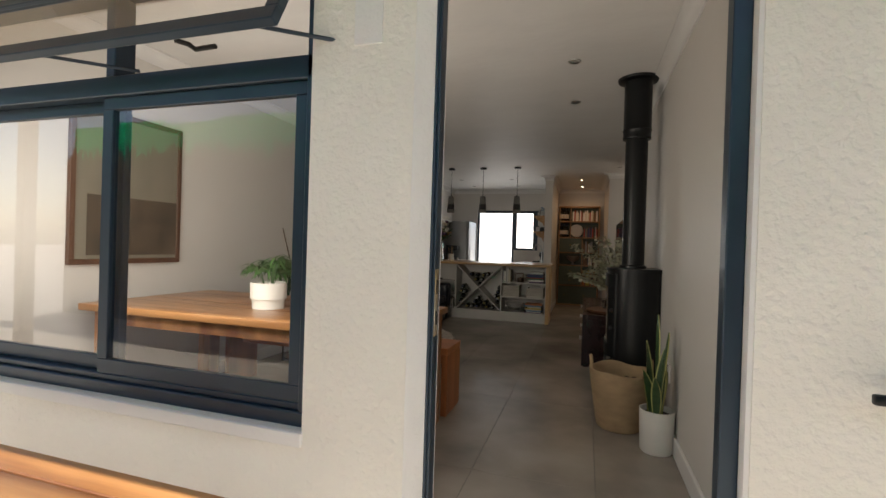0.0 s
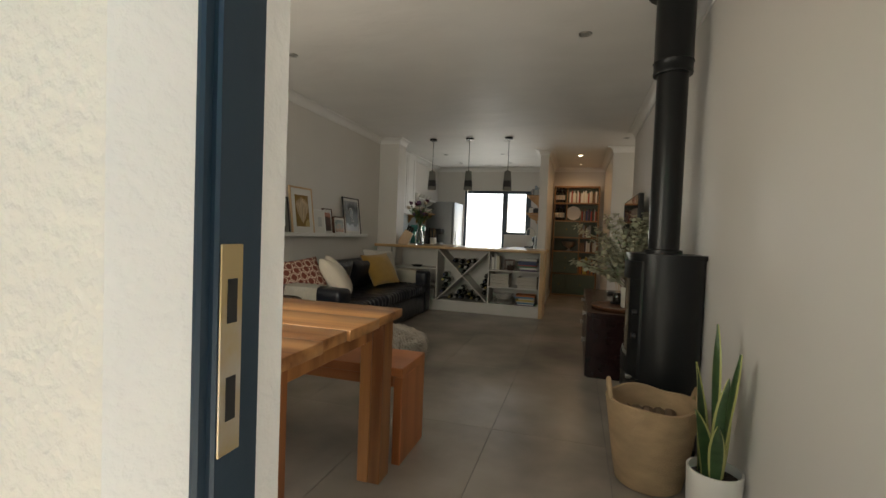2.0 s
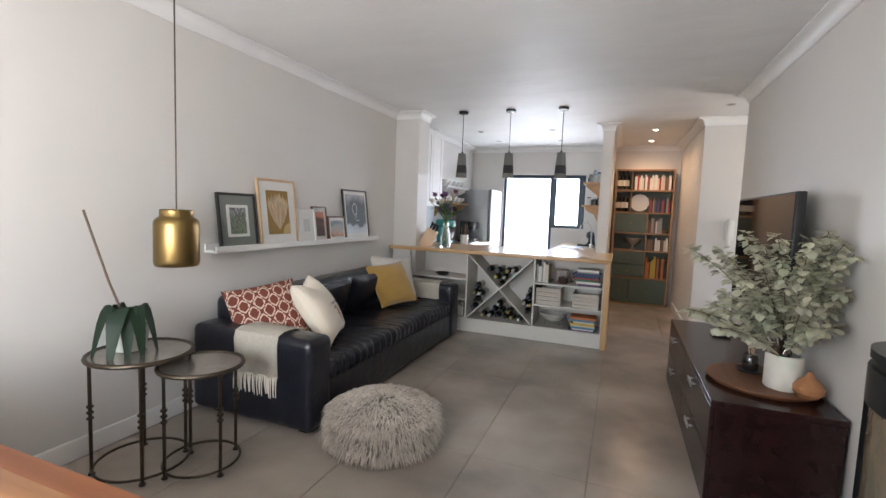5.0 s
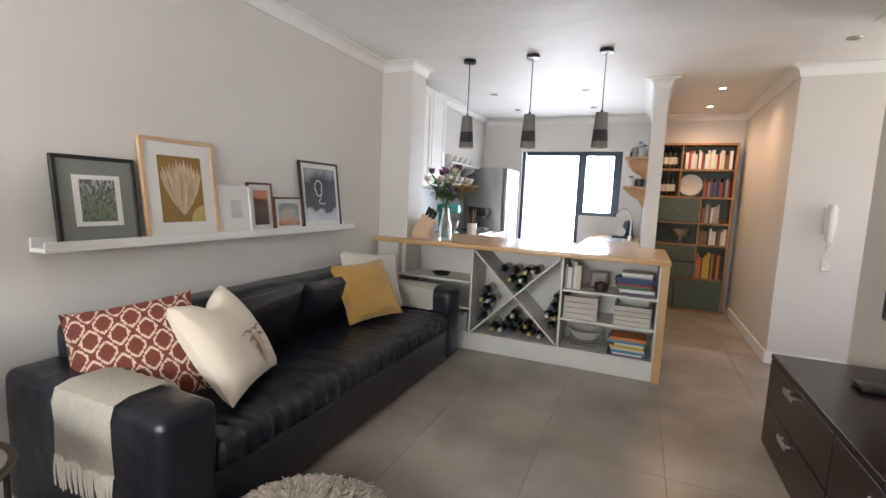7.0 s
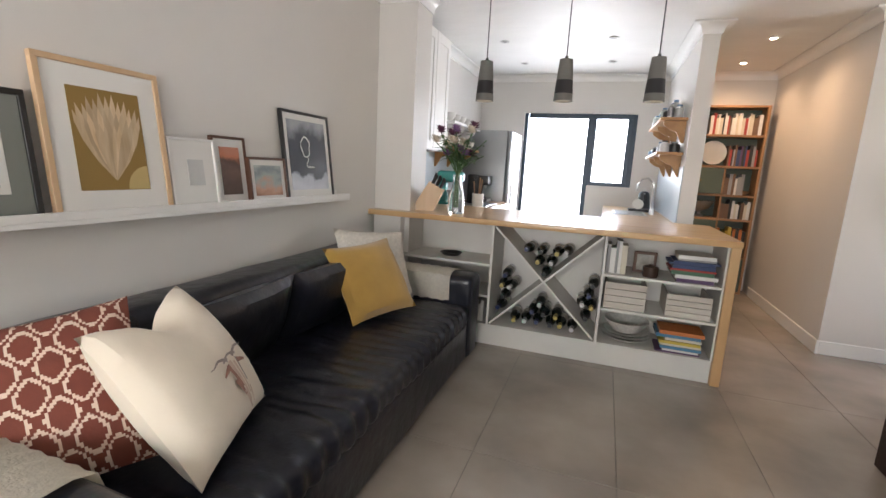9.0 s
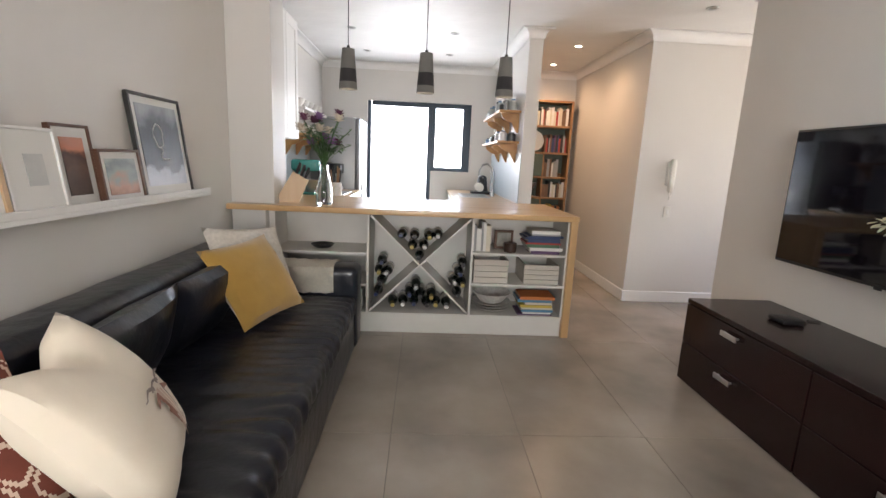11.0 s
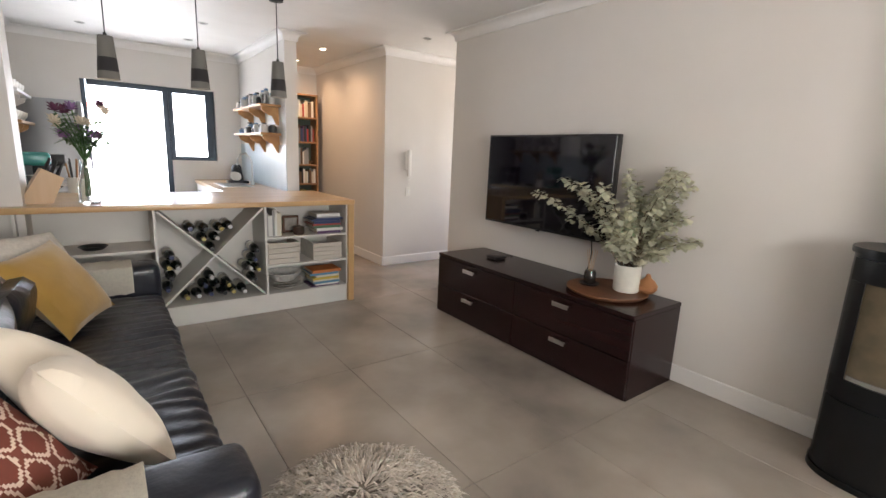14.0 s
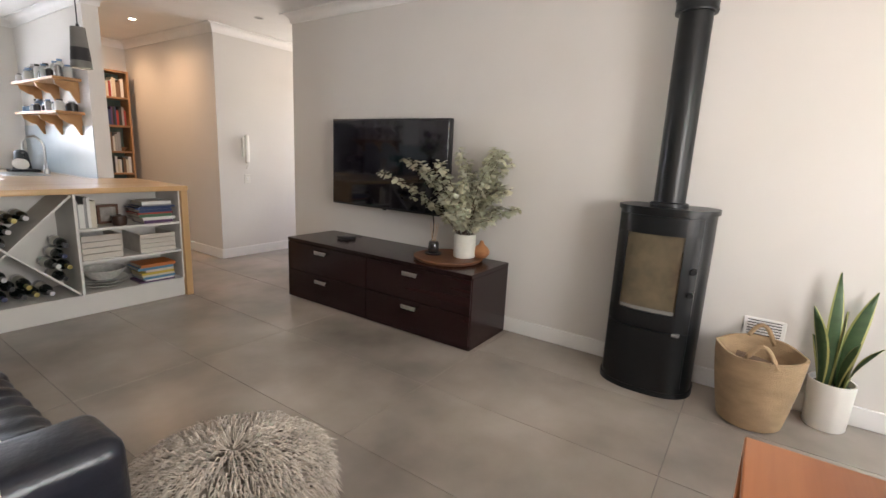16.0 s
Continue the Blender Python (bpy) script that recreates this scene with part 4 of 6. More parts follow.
SNAKE = mat("snake_leaf", (0.05, 0.1, 0.035), 0.4, color2=(0.025, 0.055, 0.022), scale=3, stretch=(4, 4, 14), bump=0.03)
SEDGE = plain("snake_leaf_edge", (0.36, 0.36, 0.13), 0.45)
rg = random.Random(9)
for k, (dx, dy, h, lx, ly, w) in enumerate(((0, 0.03, 0.6, 0.0, 0.03, 0.05), (0.02, -0.03, 0.52, 0.02, -0.07, 0.06), (-0.03, 0.05, 0.42, -0.02, 0.09, 0.055), (0.01, 0, 0.4, 0.02, 0.0, 0.05), (-0.03, -0.02, 0.28, -0.06, -0.04, 0.05), (0.03, 0.04, 0.24, 0.04, 0.07, 0.045), (-0.01, -0.05, 0.26, -0.03, -0.1, 0.045))):
    n = 12
    core, rim = bmesh.new(), bmesh.new()
    th = rg.uniform(0, 3.1)
    prev = None
    for i in range(n + 1):
        f = i / n
        wd = 1.55 * w * (0.5 + 0.9 * f - 1.4 * f ** 3.2) / 2 + 0.002
        c = Vector((dx + lx * f * f, dy + ly * f * f, 0.22 + h * f))
        tw = th + 0.7 * f
        d = Vector((math.cos(tw), math.sin(tw), 0))
        nn = Vector((-math.sin(tw), math.cos(tw), 0))
        pts = [c - d * wd, c - d * wd * 0.74 + nn * 0.004, c + nn * 0.009, c + d * wd * 0.74 + nn * 0.004, c + d * wd]
        row = ([core.verts.new(p) for p in pts[1:4]], [rim.verts.new(p) for p in (pts[0], pts[1], pts[3], pts[4])])
        if prev:
            a, b = prev[0], row[0]
            core.faces.new((a[0], a[1], b[1], b[0]))
            core.faces.new((a[1], a[2], b[2], b[1]))
            a, b = prev[1], row[1]
            rim.faces.new((a[0], a[1], b[1], b[0]))
            rim.faces.new((a[2], a[3], b[3], b[2]))
        prev = row
    lf = part("leaf", core, SNAKE, sp)
    part("leaf_margin", rim, SEDGE, lf, "yellow leaf margin")
vent = thing("air_vent", (XR - 0.012, 4.27, 0.42), "white louvred air vent low on the wall", "vent")
part("vent_frame", B(0, 0.012, -0.1, 0.1, -0.06, 0.06, 0.003), TRIM, vent)
for k in range(6):
    part("slat", B(-0.006, 0.0, -0.08, 0.08, -0.045 + k * 0.016, -0.036 + k * 0.016, 0.001), TRIM, vent)
    # Frame is solid; a black strip paints the shaded gap under each slat.
    part("slot_shade", B(-0.001, 0.002, -0.08, 0.08, -0.036 + k * 0.016, -0.031 + k * 0.016), BLACKP, vent)

# things on the tv cabinet
tray = thing("wooden_tray", (0.36, 6.26, 0.537), "round dark wooden board on the cabinet", "tray")
part("board", lathe([(0, 0), (0.24, 0), (0.262, 0.018), (0.262, 0.026), (0.245, 0.026), (0, 0.02)], 48), TRAYW, tray)
TT = 0.563
vs_ = thing("vase", (0.42, 6.16, TT), "white ceramic pot with tall eucalyptus branches", "vase")
part("pot", lathe([(0, 0), (0.075, 0), (0.082, 0.01), (0.082, 0.165), (0.078, 0.175), (0.07, 0.175), (0.07, 0.02), (0, 0.02)], 36), mat("chalky_white_pot", (0.72, 0.7, 0.62), 0.6, var=0.12, scale=18, stain=0.2), vs_)
g = part("glass_liner", lathe([(0.062, 0.1), (0.064, 0.2), (0.05, 0.24), (0.055, 0.27), (0.052, 0.27), (0.047, 0.24), (0.061, 0.2), (0.059, 0.1)], 28), CLEAR, vs_)
rg = random.Random(21)
stems, lv = bmesh.new(), bmesh.new()
for k in range(34):
    a = rg.uniform(0, 6.283)
    out = rg.uniform(0.12, 0.46) * (1.0 + 0.35 * abs(math.sin(a)))
    top = Vector((min(0.13, -0.1 + out * math.cos(a)), 0.02 + out * math.sin(a) * 1.15, rg.uniform(0.5, 0.88) - out * 0.3))
    p0 = Vector((rg.uniform(-0.03, 0.03), rg.uniform(-0.03, 0.03), 0.1))
    pm = Vector((top.x * 0.3, top.y * 0.3, 0.14 + (top.z - 0.1) * 0.62))
    cur = [p0 * (1 - f) ** 2 + pm * 2 * f * (1 - f) + top * f * f for f in [i / 8 for i in range(9)]]
    tube(cur, 0.0035, 5, stems, 0.0015)
    for i in range(4, 9):
        for q in range(24):
            b = rg.uniform(0, 6.283)
            c = cur[i].lerp(cur[i - 1], rg.random())
            ln = rg.uniform(0.026, 0.047)
            d = Vector((math.cos(b), math.sin(b), rg.uniform(-0.9, 0.7))).normalized()
            leaf(lv, c + d * 0.012, c + d * (ln + 0.012), ln * rg.uniform(0.75, 1.1), droop=rg.uniform(0, 0.012), mid=0.5, fold=rg.uniform(-0.1, 0.2))
part("branchwork", stems, STEM, vs_)["kind"] = "stuff"
part("foliage", lv, EUCA, vs_, "grey-green eucalyptus leaves")["kind"] = "stuff"
df = thing("reed_diffuser", (0.33, 6.38, TT), "black glass reed diffuser on a saucer", "diffuser")
part("saucer", lathe([(0, 0), (0.06, 0), (0.066, 0.012), (0.055, 0.008), (0, 0.008)], 28), BLACKP, df)
part("jar", lathe([(0, 0.01), (0.035, 0.01), (0.04, 0.02), (0.04, 0.085), (0.033, 0.095), (0.033, 0.1), (0, 0.1)], 24), mat("smoked_glass", (0.02, 0.016, 0.014), 0.08, coat=0.5), df)
for k in range(5):
    a = k * 1.25
    part("reed", tube([(0.01 * math.cos(a), 0.01 * math.sin(a), 0.09), (0.035 * math.cos(a), 0.035 * math.sin(a), 0.24)], 0.002, 5), PALEW, df)
pr = thing("wooden_pear", (0.50, 6.06, TT), "turned orange-brown wooden fruit ornament", "ornament")
part("fruit", lathe([(0, 0), (0.04, 0.0), (0.062, 0.025), (0.064, 0.05), (0.045, 0.08), (0.02, 0.1), (0.012, 0.125), (0, 0.13)], 28), wood("pear_wood", (0.4, 0.19, 0.08), (0.28, 0.12, 0.045), 2, 0.4), pr)
rt = thing("media_box", (0.36, 7.35, 0.537), "small black streaming box on the cabinet", "media player")
part("case", B(-0.06, 0.06, -0.06, 0.06, 0.002, 0.028, 0.008, 2), BLACKP, rt)
part("cable", tube([(0.06, 0, 0.012), (0.1, -0.02, 0.006), (0.14, 0.03, 0.006), (0.2, 0.0, 0.006)], 0.003, 6), BLACKP, rt)

# ---- picture ledge and frames ----
lg = thing("picture_ledge", (XL, 5.71, 1.05), "long white picture ledge on the wall", "shelf")
part("shelf_board", B(0, 0.115, 0, 2.21, 0, 0.018, 0.002), TRIM, lg)
part("front_lip", B(0.1, 0.115, 0, 2.21, 0.018, 0.045, 0.002), TRIM, lg)
part("back_board", B(0, 0.012, 0, 2.21, 0.018, 0.06, 0.002), TRIM, lg)
MATTE = plain("passepartout", (0.72, 0.71, 0.68), 0.85, 0.03)
GREYM = plain("grey_passepartout", (0.2, 0.21, 0.19), 0.85, 0.06)


def art(name, c1, c2, scale, stretch=(1, 1, 1)):
    return mat(name, c1, 0.6, color2=c2, scale=scale, stretch=stretch)


def picture(y0, y1, h, fw, frame_mat, mount, art_mat, marg, label, base=1.07, lean=7, x=XL + 0.085, depth=0.022, extra=None):
    """A framed picture leaning back against the wall; local x runs along its width, z up, the face looks along local -y."""
    t = thing("framed_picture", (0, 0, 0), label, "picture", "pictures on the ledge", m=pose(x, (y0 + y1) / 2, base, 0, 0, 90) @ pose(0, 0, 0, -lean))
    w = y1 - y0
    for nm, a in (("bottom_rail", (-w / 2, w / 2, 0, depth, 0, fw)), ("top_rail", (-w / 2, w / 2, 0, depth, h - fw, h)), ("stile", (-w / 2, -w / 2 + fw, 0, depth, fw, h - fw)), ("stile", (w / 2 - fw, w / 2, 0, depth, fw, h - fw))):
        part(nm, B(*a, 0.0015), frame_mat, t)
    part("mount", B(-w / 2 + fw, w / 2 - fw, 0.008, 0.016, fw, h - fw), mount, t)
    l, r, b, u = marg
    part("artwork", B(-w / 2 + l, w / 2 - r, 0.005, 0.009, b, h - u), art_mat, t)
    if extra:
        extra(t, w, h)
    return t


def inner_mount(t, w, h):
    part("inner_mount", B(-w / 2 + 0.075, w / 2 - 0.075, 0.006, 0.0085, 0.085, h - 0.085), MATTE, t)


def protea(t, w, h):
    """A large drawn flower head: three layers of narrow pointed petals fanning from one base."""
    PET = mat("protea_petal", (0.66, 0.52, 0.36), 0.7, color2=(0.4, 0.28, 0.15), scale=3, stretch=(14, 1, 2), rand=0.22)
    depth = 0.0046
    for count, spread, length, wd in ((13, 31, 0.295, 0.034), (10, 25, 0.25, 0.032), (7, 18, 0.2, 0.03)):
        for i in range(count):
            a = -spread + 2 * spread * i / (count - 1)
            ln = length * (1 - 0.0035 * abs(a)) * (1 + 0.05 * (i % 2))
            bm = bmesh.new()
            vs = []
            for f, k in ((0, 0.15), (0.3, 0.75), (0.6, 1), (0.85, 0.75), (1, 0)):
                ang = radians(a * (1.25 - 0.4 * f))
                for sd in ((-1, 1) if k else (0,)):
                    vs.append(bm.verts.new((math.sin(ang) * ln * f + sd * wd * k / 2 * 0.8, depth, 0.125 + math.cos(ang) * ln * f)))
            for q in (0, 2, 4):
                bm.faces.new((vs[q], vs[q + 1], vs[q + 3], vs[q + 2]))
            bm.faces.new((vs[6], vs[7], vs[8]))
            part("petal", bm, PET, t)
            depth -= 0.00006
    bm = lathe([(0, 0.0), (0.085, 0.0)], 24)
    for v in bm.verts:
        v.co = Vector((min(w / 2 - 0.092, 0.125 + v.co.x), 0.0047, 0.093 + max(-0.001, v.co.y)))
    part("pale_disc", bm, plain("pale_moon_disc", (0.5, 0.38, 0.16), 0.7), t)


def layered_art(name, h, mix, scale, stretch, stops):
    """A print whose colours follow its height, broken up by noise."""
    m = mat(name, (0.5, 0.5, 0.5), 0.35)
    n, l = m.node_tree.nodes, m.node_tree.links
    tc, sp, mp = n.new("ShaderNodeTexCoord"), n.new("ShaderNodeSeparateXYZ"), n.new("ShaderNodeMapping")
    mp.inputs["Scale"].default_value = stretch
    l.new(tc.outputs["Object"], sp.inputs[0])
    l.new(tc.outputs["Object"], mp.inputs[0])
    nz = n.new("ShaderNodeTexNoise")
    nz.inputs["Scale"].default_value, nz.inputs["Detail"].default_value = scale, 5
    l.new(mp.outputs[0], nz.inputs["Vector"])
    a, b = n.new("ShaderNodeMath"), n.new("ShaderNodeMath")
    a.operation, b.operation = "MULTIPLY", "MULTIPLY_ADD"
    a.inputs[1].default_value = (1 - mix) / h
    l.new(sp.outputs[2], a.inputs[0])
    b.inputs[1].default_value = mix
    l.new(nz.outputs["Fac"], b.inputs[0])
    l.new(a.outputs[0], b.inputs[2])
    rp = n.new("ShaderNodeValToRGB")
    els = rp.color_ramp.elements
    for k, (pos, c) in enumerate(stops):
        e = els[k] if k < 2 else els.new(pos)
        e.position, e.color = pos, (*c, 1)
    l.new(b.outputs[0], rp.inputs[0])
    l.new(rp.outputs[0], n["Principled BSDF"].inputs["Base Color"])
    return m


def scribble(t, w, h):
    """White looping lines drawn over the dark photograph."""
    loop = [(-0.03 + 0.04 * math.cos(q * 0.45) + 0.006 * math.sin(q * 1.7), 0.0035, 0.31 + 0.06 * math.sin(q * 0.45)) for q in range(15)]
    part("drawn_line", tube(loop, 0.0035, 5), MATTE, t)
    part("drawn_line", tube([(-0.02 + 0.012 * math.sin(q * 1.3), 0.0035, 0.25 - 0.012 * q) for q in range(6)], 0.003, 5), MATTE, t)
    part("drawn_line", tube([(-0.02 + 0.015 * q, 0.0035, 0.19 + 0.004 * (q % 2)) for q in range(5)], 0.004, 5), MATTE, t)


BLKF = plain("black_frame_wood", (0.015, 0.014, 0.013), 0.4)
BRNF = wood("brown_frame_wood", (0.12, 0.055, 0.03), (0.07, 0.03, 0.016), 2)
picture(5.78, 6.13, 0.40, 0.018, BLKF, GREYM, layered_art("botanical_print", 0.4, 0.62, 38, (1.6, 1, 0.7), ((0.3, (0.02, 0.03, 0.025)), (0.46, (0.2, 0.24, 0.16)), (0.53, (0.05, 0.06, 0.05)), (0.6, (0.42, 0.4, 0.42)), (0.66, (0.08, 0.1, 0.07)), (0.74, (0.55, 0.08, 0.1)))), (0.1, 0.1, 0.105, 0.105), "black framed botanical print with a grey mount", extra=inner_mount)
picture(6.16, 6.59, 0.53, 0.02, PALEW, MATTE, plain("ochre_ground", (0.27, 0.17, 0.045), 0.8), (0.09, 0.09, 0.09, 0.09), "pale wood framed flower print on ochre ground", extra=protea, x=XL + 0.09)
picture(6.60, 6.84, 0.30, 0.01, TRIM, MATTE, art("faint_pencil", (0.62, 0.62, 0.6), (0.45, 0.46, 0.46), 14), (0.09, 0.07, 0.1, 0.09), "thin white framed pale pencil drawing")
picture(6.85, 7.06, 0.325, 0.012, BRNF, MATTE, layered_art("sunset_print", 0.325, 0.35, 14, (0.7, 1, 1), ((0.25, (0.06, 0.045, 0.04)), (0.5, (0.16, 0.1, 0.085)), (0.58, (0.1, 0.06, 0.05)), (0.64, (0.55, 0.2, 0.11)), (0.8, (0.5, 0.24, 0.17)))), (0.045, 0.045, 0.05, 0.05), "brown framed red and black sunset print", x=XL + 0.06)
picture(7.03, 7.31, 0.235, 0.012, BRNF, MATTE, layered_art("seascape_print", 0.235, 0.55, 9, (0.8, 1, 1.2), ((0.3, (0.25, 0.12, 0.07)), (0.42, (0.5, 0.3, 0.2)), (0.5, (0.32, 0.36, 0.35)), (0.6, (0.18, 0.22, 0.22)), (0.7, (0.4, 0.43, 0.42)))), (0.04, 0.04, 0.04, 0.04), "small brown framed landscape print", x=XL + 0.095)
picture(7.33, 7.79, 0.51, 0.016, BLKF, MATTE, layered_art("ink_photograph", 0.51, 0.45, 5, (1, 1, 1), ((0.27, (0.55, 0.57, 0.62)), (0.36, (0.4, 0.43, 0.48)), (0.39, (0.02, 0.024, 0.035)), (0.62, (0.03, 0.034, 0.045)), (0.72, (0.28, 0.29, 0.32)), (0.8, (0.42, 0.43, 0.46))), ), (0.05, 0.05, 0.06, 0.05), "black framed dark blue and white photograph", x=XL + 0.08, extra=scribble)
bigp = thing("framed_picture", (0, 0, 0), "large dark framed landscape picture on the wall", "picture", m=pose(XL + 0.032, 3.35, 1.01, 0, 0, 90))
for nm, a in (("bottom_rail", (-0.41, 0.41, 0, 0.03, 0, 0.035)), ("top_rail", (-0.41, 0.41, 0, 0.03, 1.0, 1.035)), ("stile", (-0.41, -0.375, 0, 0.03, 0.035, 1.0)), ("stile", (0.375, 0.41, 0, 0.03, 0.035, 1.0))):
    part(nm, B(*a, 0.002), BRNF, bigp)
part("mount", B(-0.375, 0.375, 0.01, 0.02, 0.035, 1.0), plain("taupe_mount", (0.2, 0.18, 0.14), 0.3, 0.08), bigp)
part("artwork", B(-0.3, 0.375, 0.006, 0.012, 0.06, 0.46), art("dark_landscape", (0.12, 0.085, 0.055), (0.025, 0.02, 0.015), 5), bigp)

# ---- breakfast bar ----
BY, BTOP = 8.41, 0.95
setting_top = thing("worktop", (0, 0, 0), "pale pine breakfast bar worktop", "worktop")
part("board", B(XL + 0.004, -0.465, 8.385, 8.495, BTOP - 0.04, BTOP, 0.004, 2), TOPW, setting_top)
part("board", B(-2.725, -0.465, 8.497, 8.80, BTOP - 0.04, BTOP, 0.003), TOPW, setting_top)
part("board", B(XL + 0.004, -0.465, 8.802, 9.40, BTOP - 0.04, BTOP, 0.003), TOPW, setting_top)
part("end_panel", B(-0.525, -0.47, 8.39, 8.9, 0, BTOP - 0.04, 0.003), POSTW, setting_top, "pine end panel down to the floor")
bar = thing("bar_shelving", (0, 0, 0), "white open bar unit with wine cross and shelves", "shelving")
U = (-2.78, -2.03, -1.25, -0.527)
D0, D1, Z0, Z1 = 8.42, 8.82, 0.145, 0.908
part("plinth", B(XL + 0.02, -0.527, 8.425, 8.8, 0, 0.14, 0.002), WHITEU, bar)
part("bottom_board", B(U[0], U[3], D0, D1, 0.14, 0.158, 0.001), WHITEU, bar)
part("back_panel", B(XL + 0.02, U[3], D1, D1 + 0.015, 0.0, Z1), WHITEU, bar)
part("side_filler", B(XL + 0.02, U[0] - 0.004, 8.46, 8.476, 0.14, Z1), WHITEU, bar)
for x in U:
    part("upright", B(x - 0.009, x + 0.009, D0, D1, 0.158, Z1, 0.001), WHITEU, bar)
for x0, x1, zs in ((U[0], U[1], (0.36, 0.6)), (U[2], U[3], (0.39, 0.63))):
    for z in zs:
        part("shelf_board", B(x0 + 0.009, x1 - 0.009, D0 + 0.004, D1, z, z + 0.018, 0.001), WHITEU, bar)
cx, cz = (U[1] + U[2]) / 2, (0.158 + Z1) / 2
hw, hh = (U[2] - U[1]) / 2 - 0.012, (Z1 - 0.158) / 2 - 0.004
L, ang = 2 * math.hypot(hw, hh) - 0.02, math.degrees(math.atan2(hh, hw))
for s, e in ((1, 0), (-1, 0.0015)):
    part("cross_board", B(-L / 2, L / 2, D0 + 0.002 + e, D1 - 0.01, -0.007, 0.007, m=pose(cx, 0, cz, 0, -s * ang, 0)), WHITEU, bar)

BOT = mat("dark_bottle_glass", (0.01, 0.014, 0.012), 0.1, var=0.3, coat=0.5)
FOILS = [plain("foil_black", (0.02, 0.02, 0.022), 0.35), plain("foil_gold", (0.4, 0.32, 0.1), 0.35), plain("foil_silver", (0.5, 0.5, 0.5), 0.3), plain("foil_navy", (0.02, 0.03, 0.09), 0.35)]
LABELW = plain("bottle_label", (0.6, 0.57, 0.5), 0.7)


def bottle(m, k, upright=False, label="dark wine bottle with foil capsule lying in the rack"):
    t = thing("wine_bottle", (0, 0, 0), label, "bottle", "wine bottles", m=m)
    part("glass_body", lathe([(0, 0), (0.035, 0), (0.0375, 0.006), (0.0375, 0.19), (0.03, 0.215), (0.015, 0.24), (0.0145, 0.262)], 18), BOT, t)
    part("capsule", lathe([(0.0155, 0.24), (0.0155, 0.298), (0.0165, 0.3), (0.0165, 0.306), (0, 0.307)], 14), FOILS[k % 4], t)
    part("paper_label", lathe([(0.0379, 0.06), (0.0379, 0.15)], 18), LABELW, t)


k = 0
spots = [(-1.64, 0.575), (-1.70, 0.655), (-1.62, 0.658), (-1.78, 0.74), (-1.69, 0.737), (-1.58, 0.74), (-1.50, 0.75)]
spots += [(-1.955, 0.285), (-1.93, 0.368), (-1.965, 0.45), (-1.885, 0.445), (-1.94, 0.53)]
spots += [(-1.34, 0.285), (-1.30, 0.37), (-1.375, 0.38), (-1.335, 0.455), (-1.30, 0.535)]
spots += [(-1.86, 0.202), (-1.77, 0.202), (-1.68, 0.202), (-1.59, 0.202), (-1.50, 0.202), (-1.42, 0.202), (-1.72, 0.272), (-1.63, 0.272), (-1.54, 0.272), (-1.67, 0.34)]
for x, z in spots:
    bottle(pose(x, 8.79, z, 90 + random.uniform(-2, 2), random.uniform(0, 360), random.uniform(-3, 3)) , k)
    k += 1

PAL = [plain("cover_%s" % n, c, 0.55, 0.15) for n, c in (("red", (0.35, 0.04, 0.03)), ("cream", (0.6, 0.55, 0.44)), ("navy", (0.03, 0.05, 0.13)), ("white", (0.68, 0.67, 0.64)), ("black", (0.025, 0.025, 0.025)),
       ("orange", (0.5, 0.16, 0.04)), ("blue", (0.08, 0.22, 0.36)), ("green", (0.06, 0.14, 0.08)), ("yellow", (0.55, 0.4, 0.06)), ("brown", (0.16, 0.09, 0.05)), ("grey", (0.3, 0.3, 0.3)), ("purple", (0.1, 0.05, 0.12)))]
NAMES = ["red", "cream", "navy blue", "white", "black", "orange", "blue", "dark green", "yellow", "brown", "grey", "purple"]
BOOKS = {}


def book(m, w, h, d, c, where):
    """Spine along -y, w thick in x, h high in z, d deep in y."""
    key = (round(w, 3), round(h, 3), round(d, 3), c)
    if key not in BOOKS:
        bm = B(0, 0.0025, 0, d, 0, h)
        box(bm, w - 0.0025, w, 0, d, 0, h)
        box(bm, 0.0025, w - 0.0025, 0, 0.003, 0, h)
        cov = mesh_of("cover", bm, PAL[c])
        pg = mesh_of("pages", B(0.0025, w - 0.0025, 0.003, d - 0.006, 0.004, h - 0.004), PAPER)
        BOOKS[key] = (cov, pg)
    t = thing("book", (0, 0, 0), "%s covered book %s" % (NAMES[c], where), "book", "books", m=m)
    for nm, me in zip(("cover", "pages"), BOOKS[key]):
        ob = new(nm, me)
        ob.parent = t


def row(x0, x1, y, z, hmax, where, depth=0.17, seed=0, fill=1.0, pal=range(12)):
    rg = random.Random(seed)
    x = x0
    while x < x0 + (x1 - x0) * fill - 0.03:
        w = rg.choice((0.015, 0.02, 0.026, 0.034))
        book(pose(x, y + rg.uniform(0, 0.015), z + 0.0005, 0, 0, 0), w, hmax * rg.choice((0.78, 0.88, 0.95, 1.0)), depth, rg.choice(list(pal)), where)
        x += w + 0.0012


def stack(x, y, z, n, where, seed, w=0.27, d=0.21):
    rg = random.Random(seed)
    for i in range(n):
        th = rg.choice((0.012, 0.018, 0.024))
        book(pose(x + rg.uniform(-0.015, 0.015) + w, y + rg.uniform(-0.008, 0.008), z + 0.0006, 0, -90, 0) @ pose(0, 0, 0, 0, 0, 0) @ Matrix.Identity(4), th, w - rg.choice((0, 0.02, 0.05)), d, rg.randrange(12), where)
        z += th + 0.001
    return z


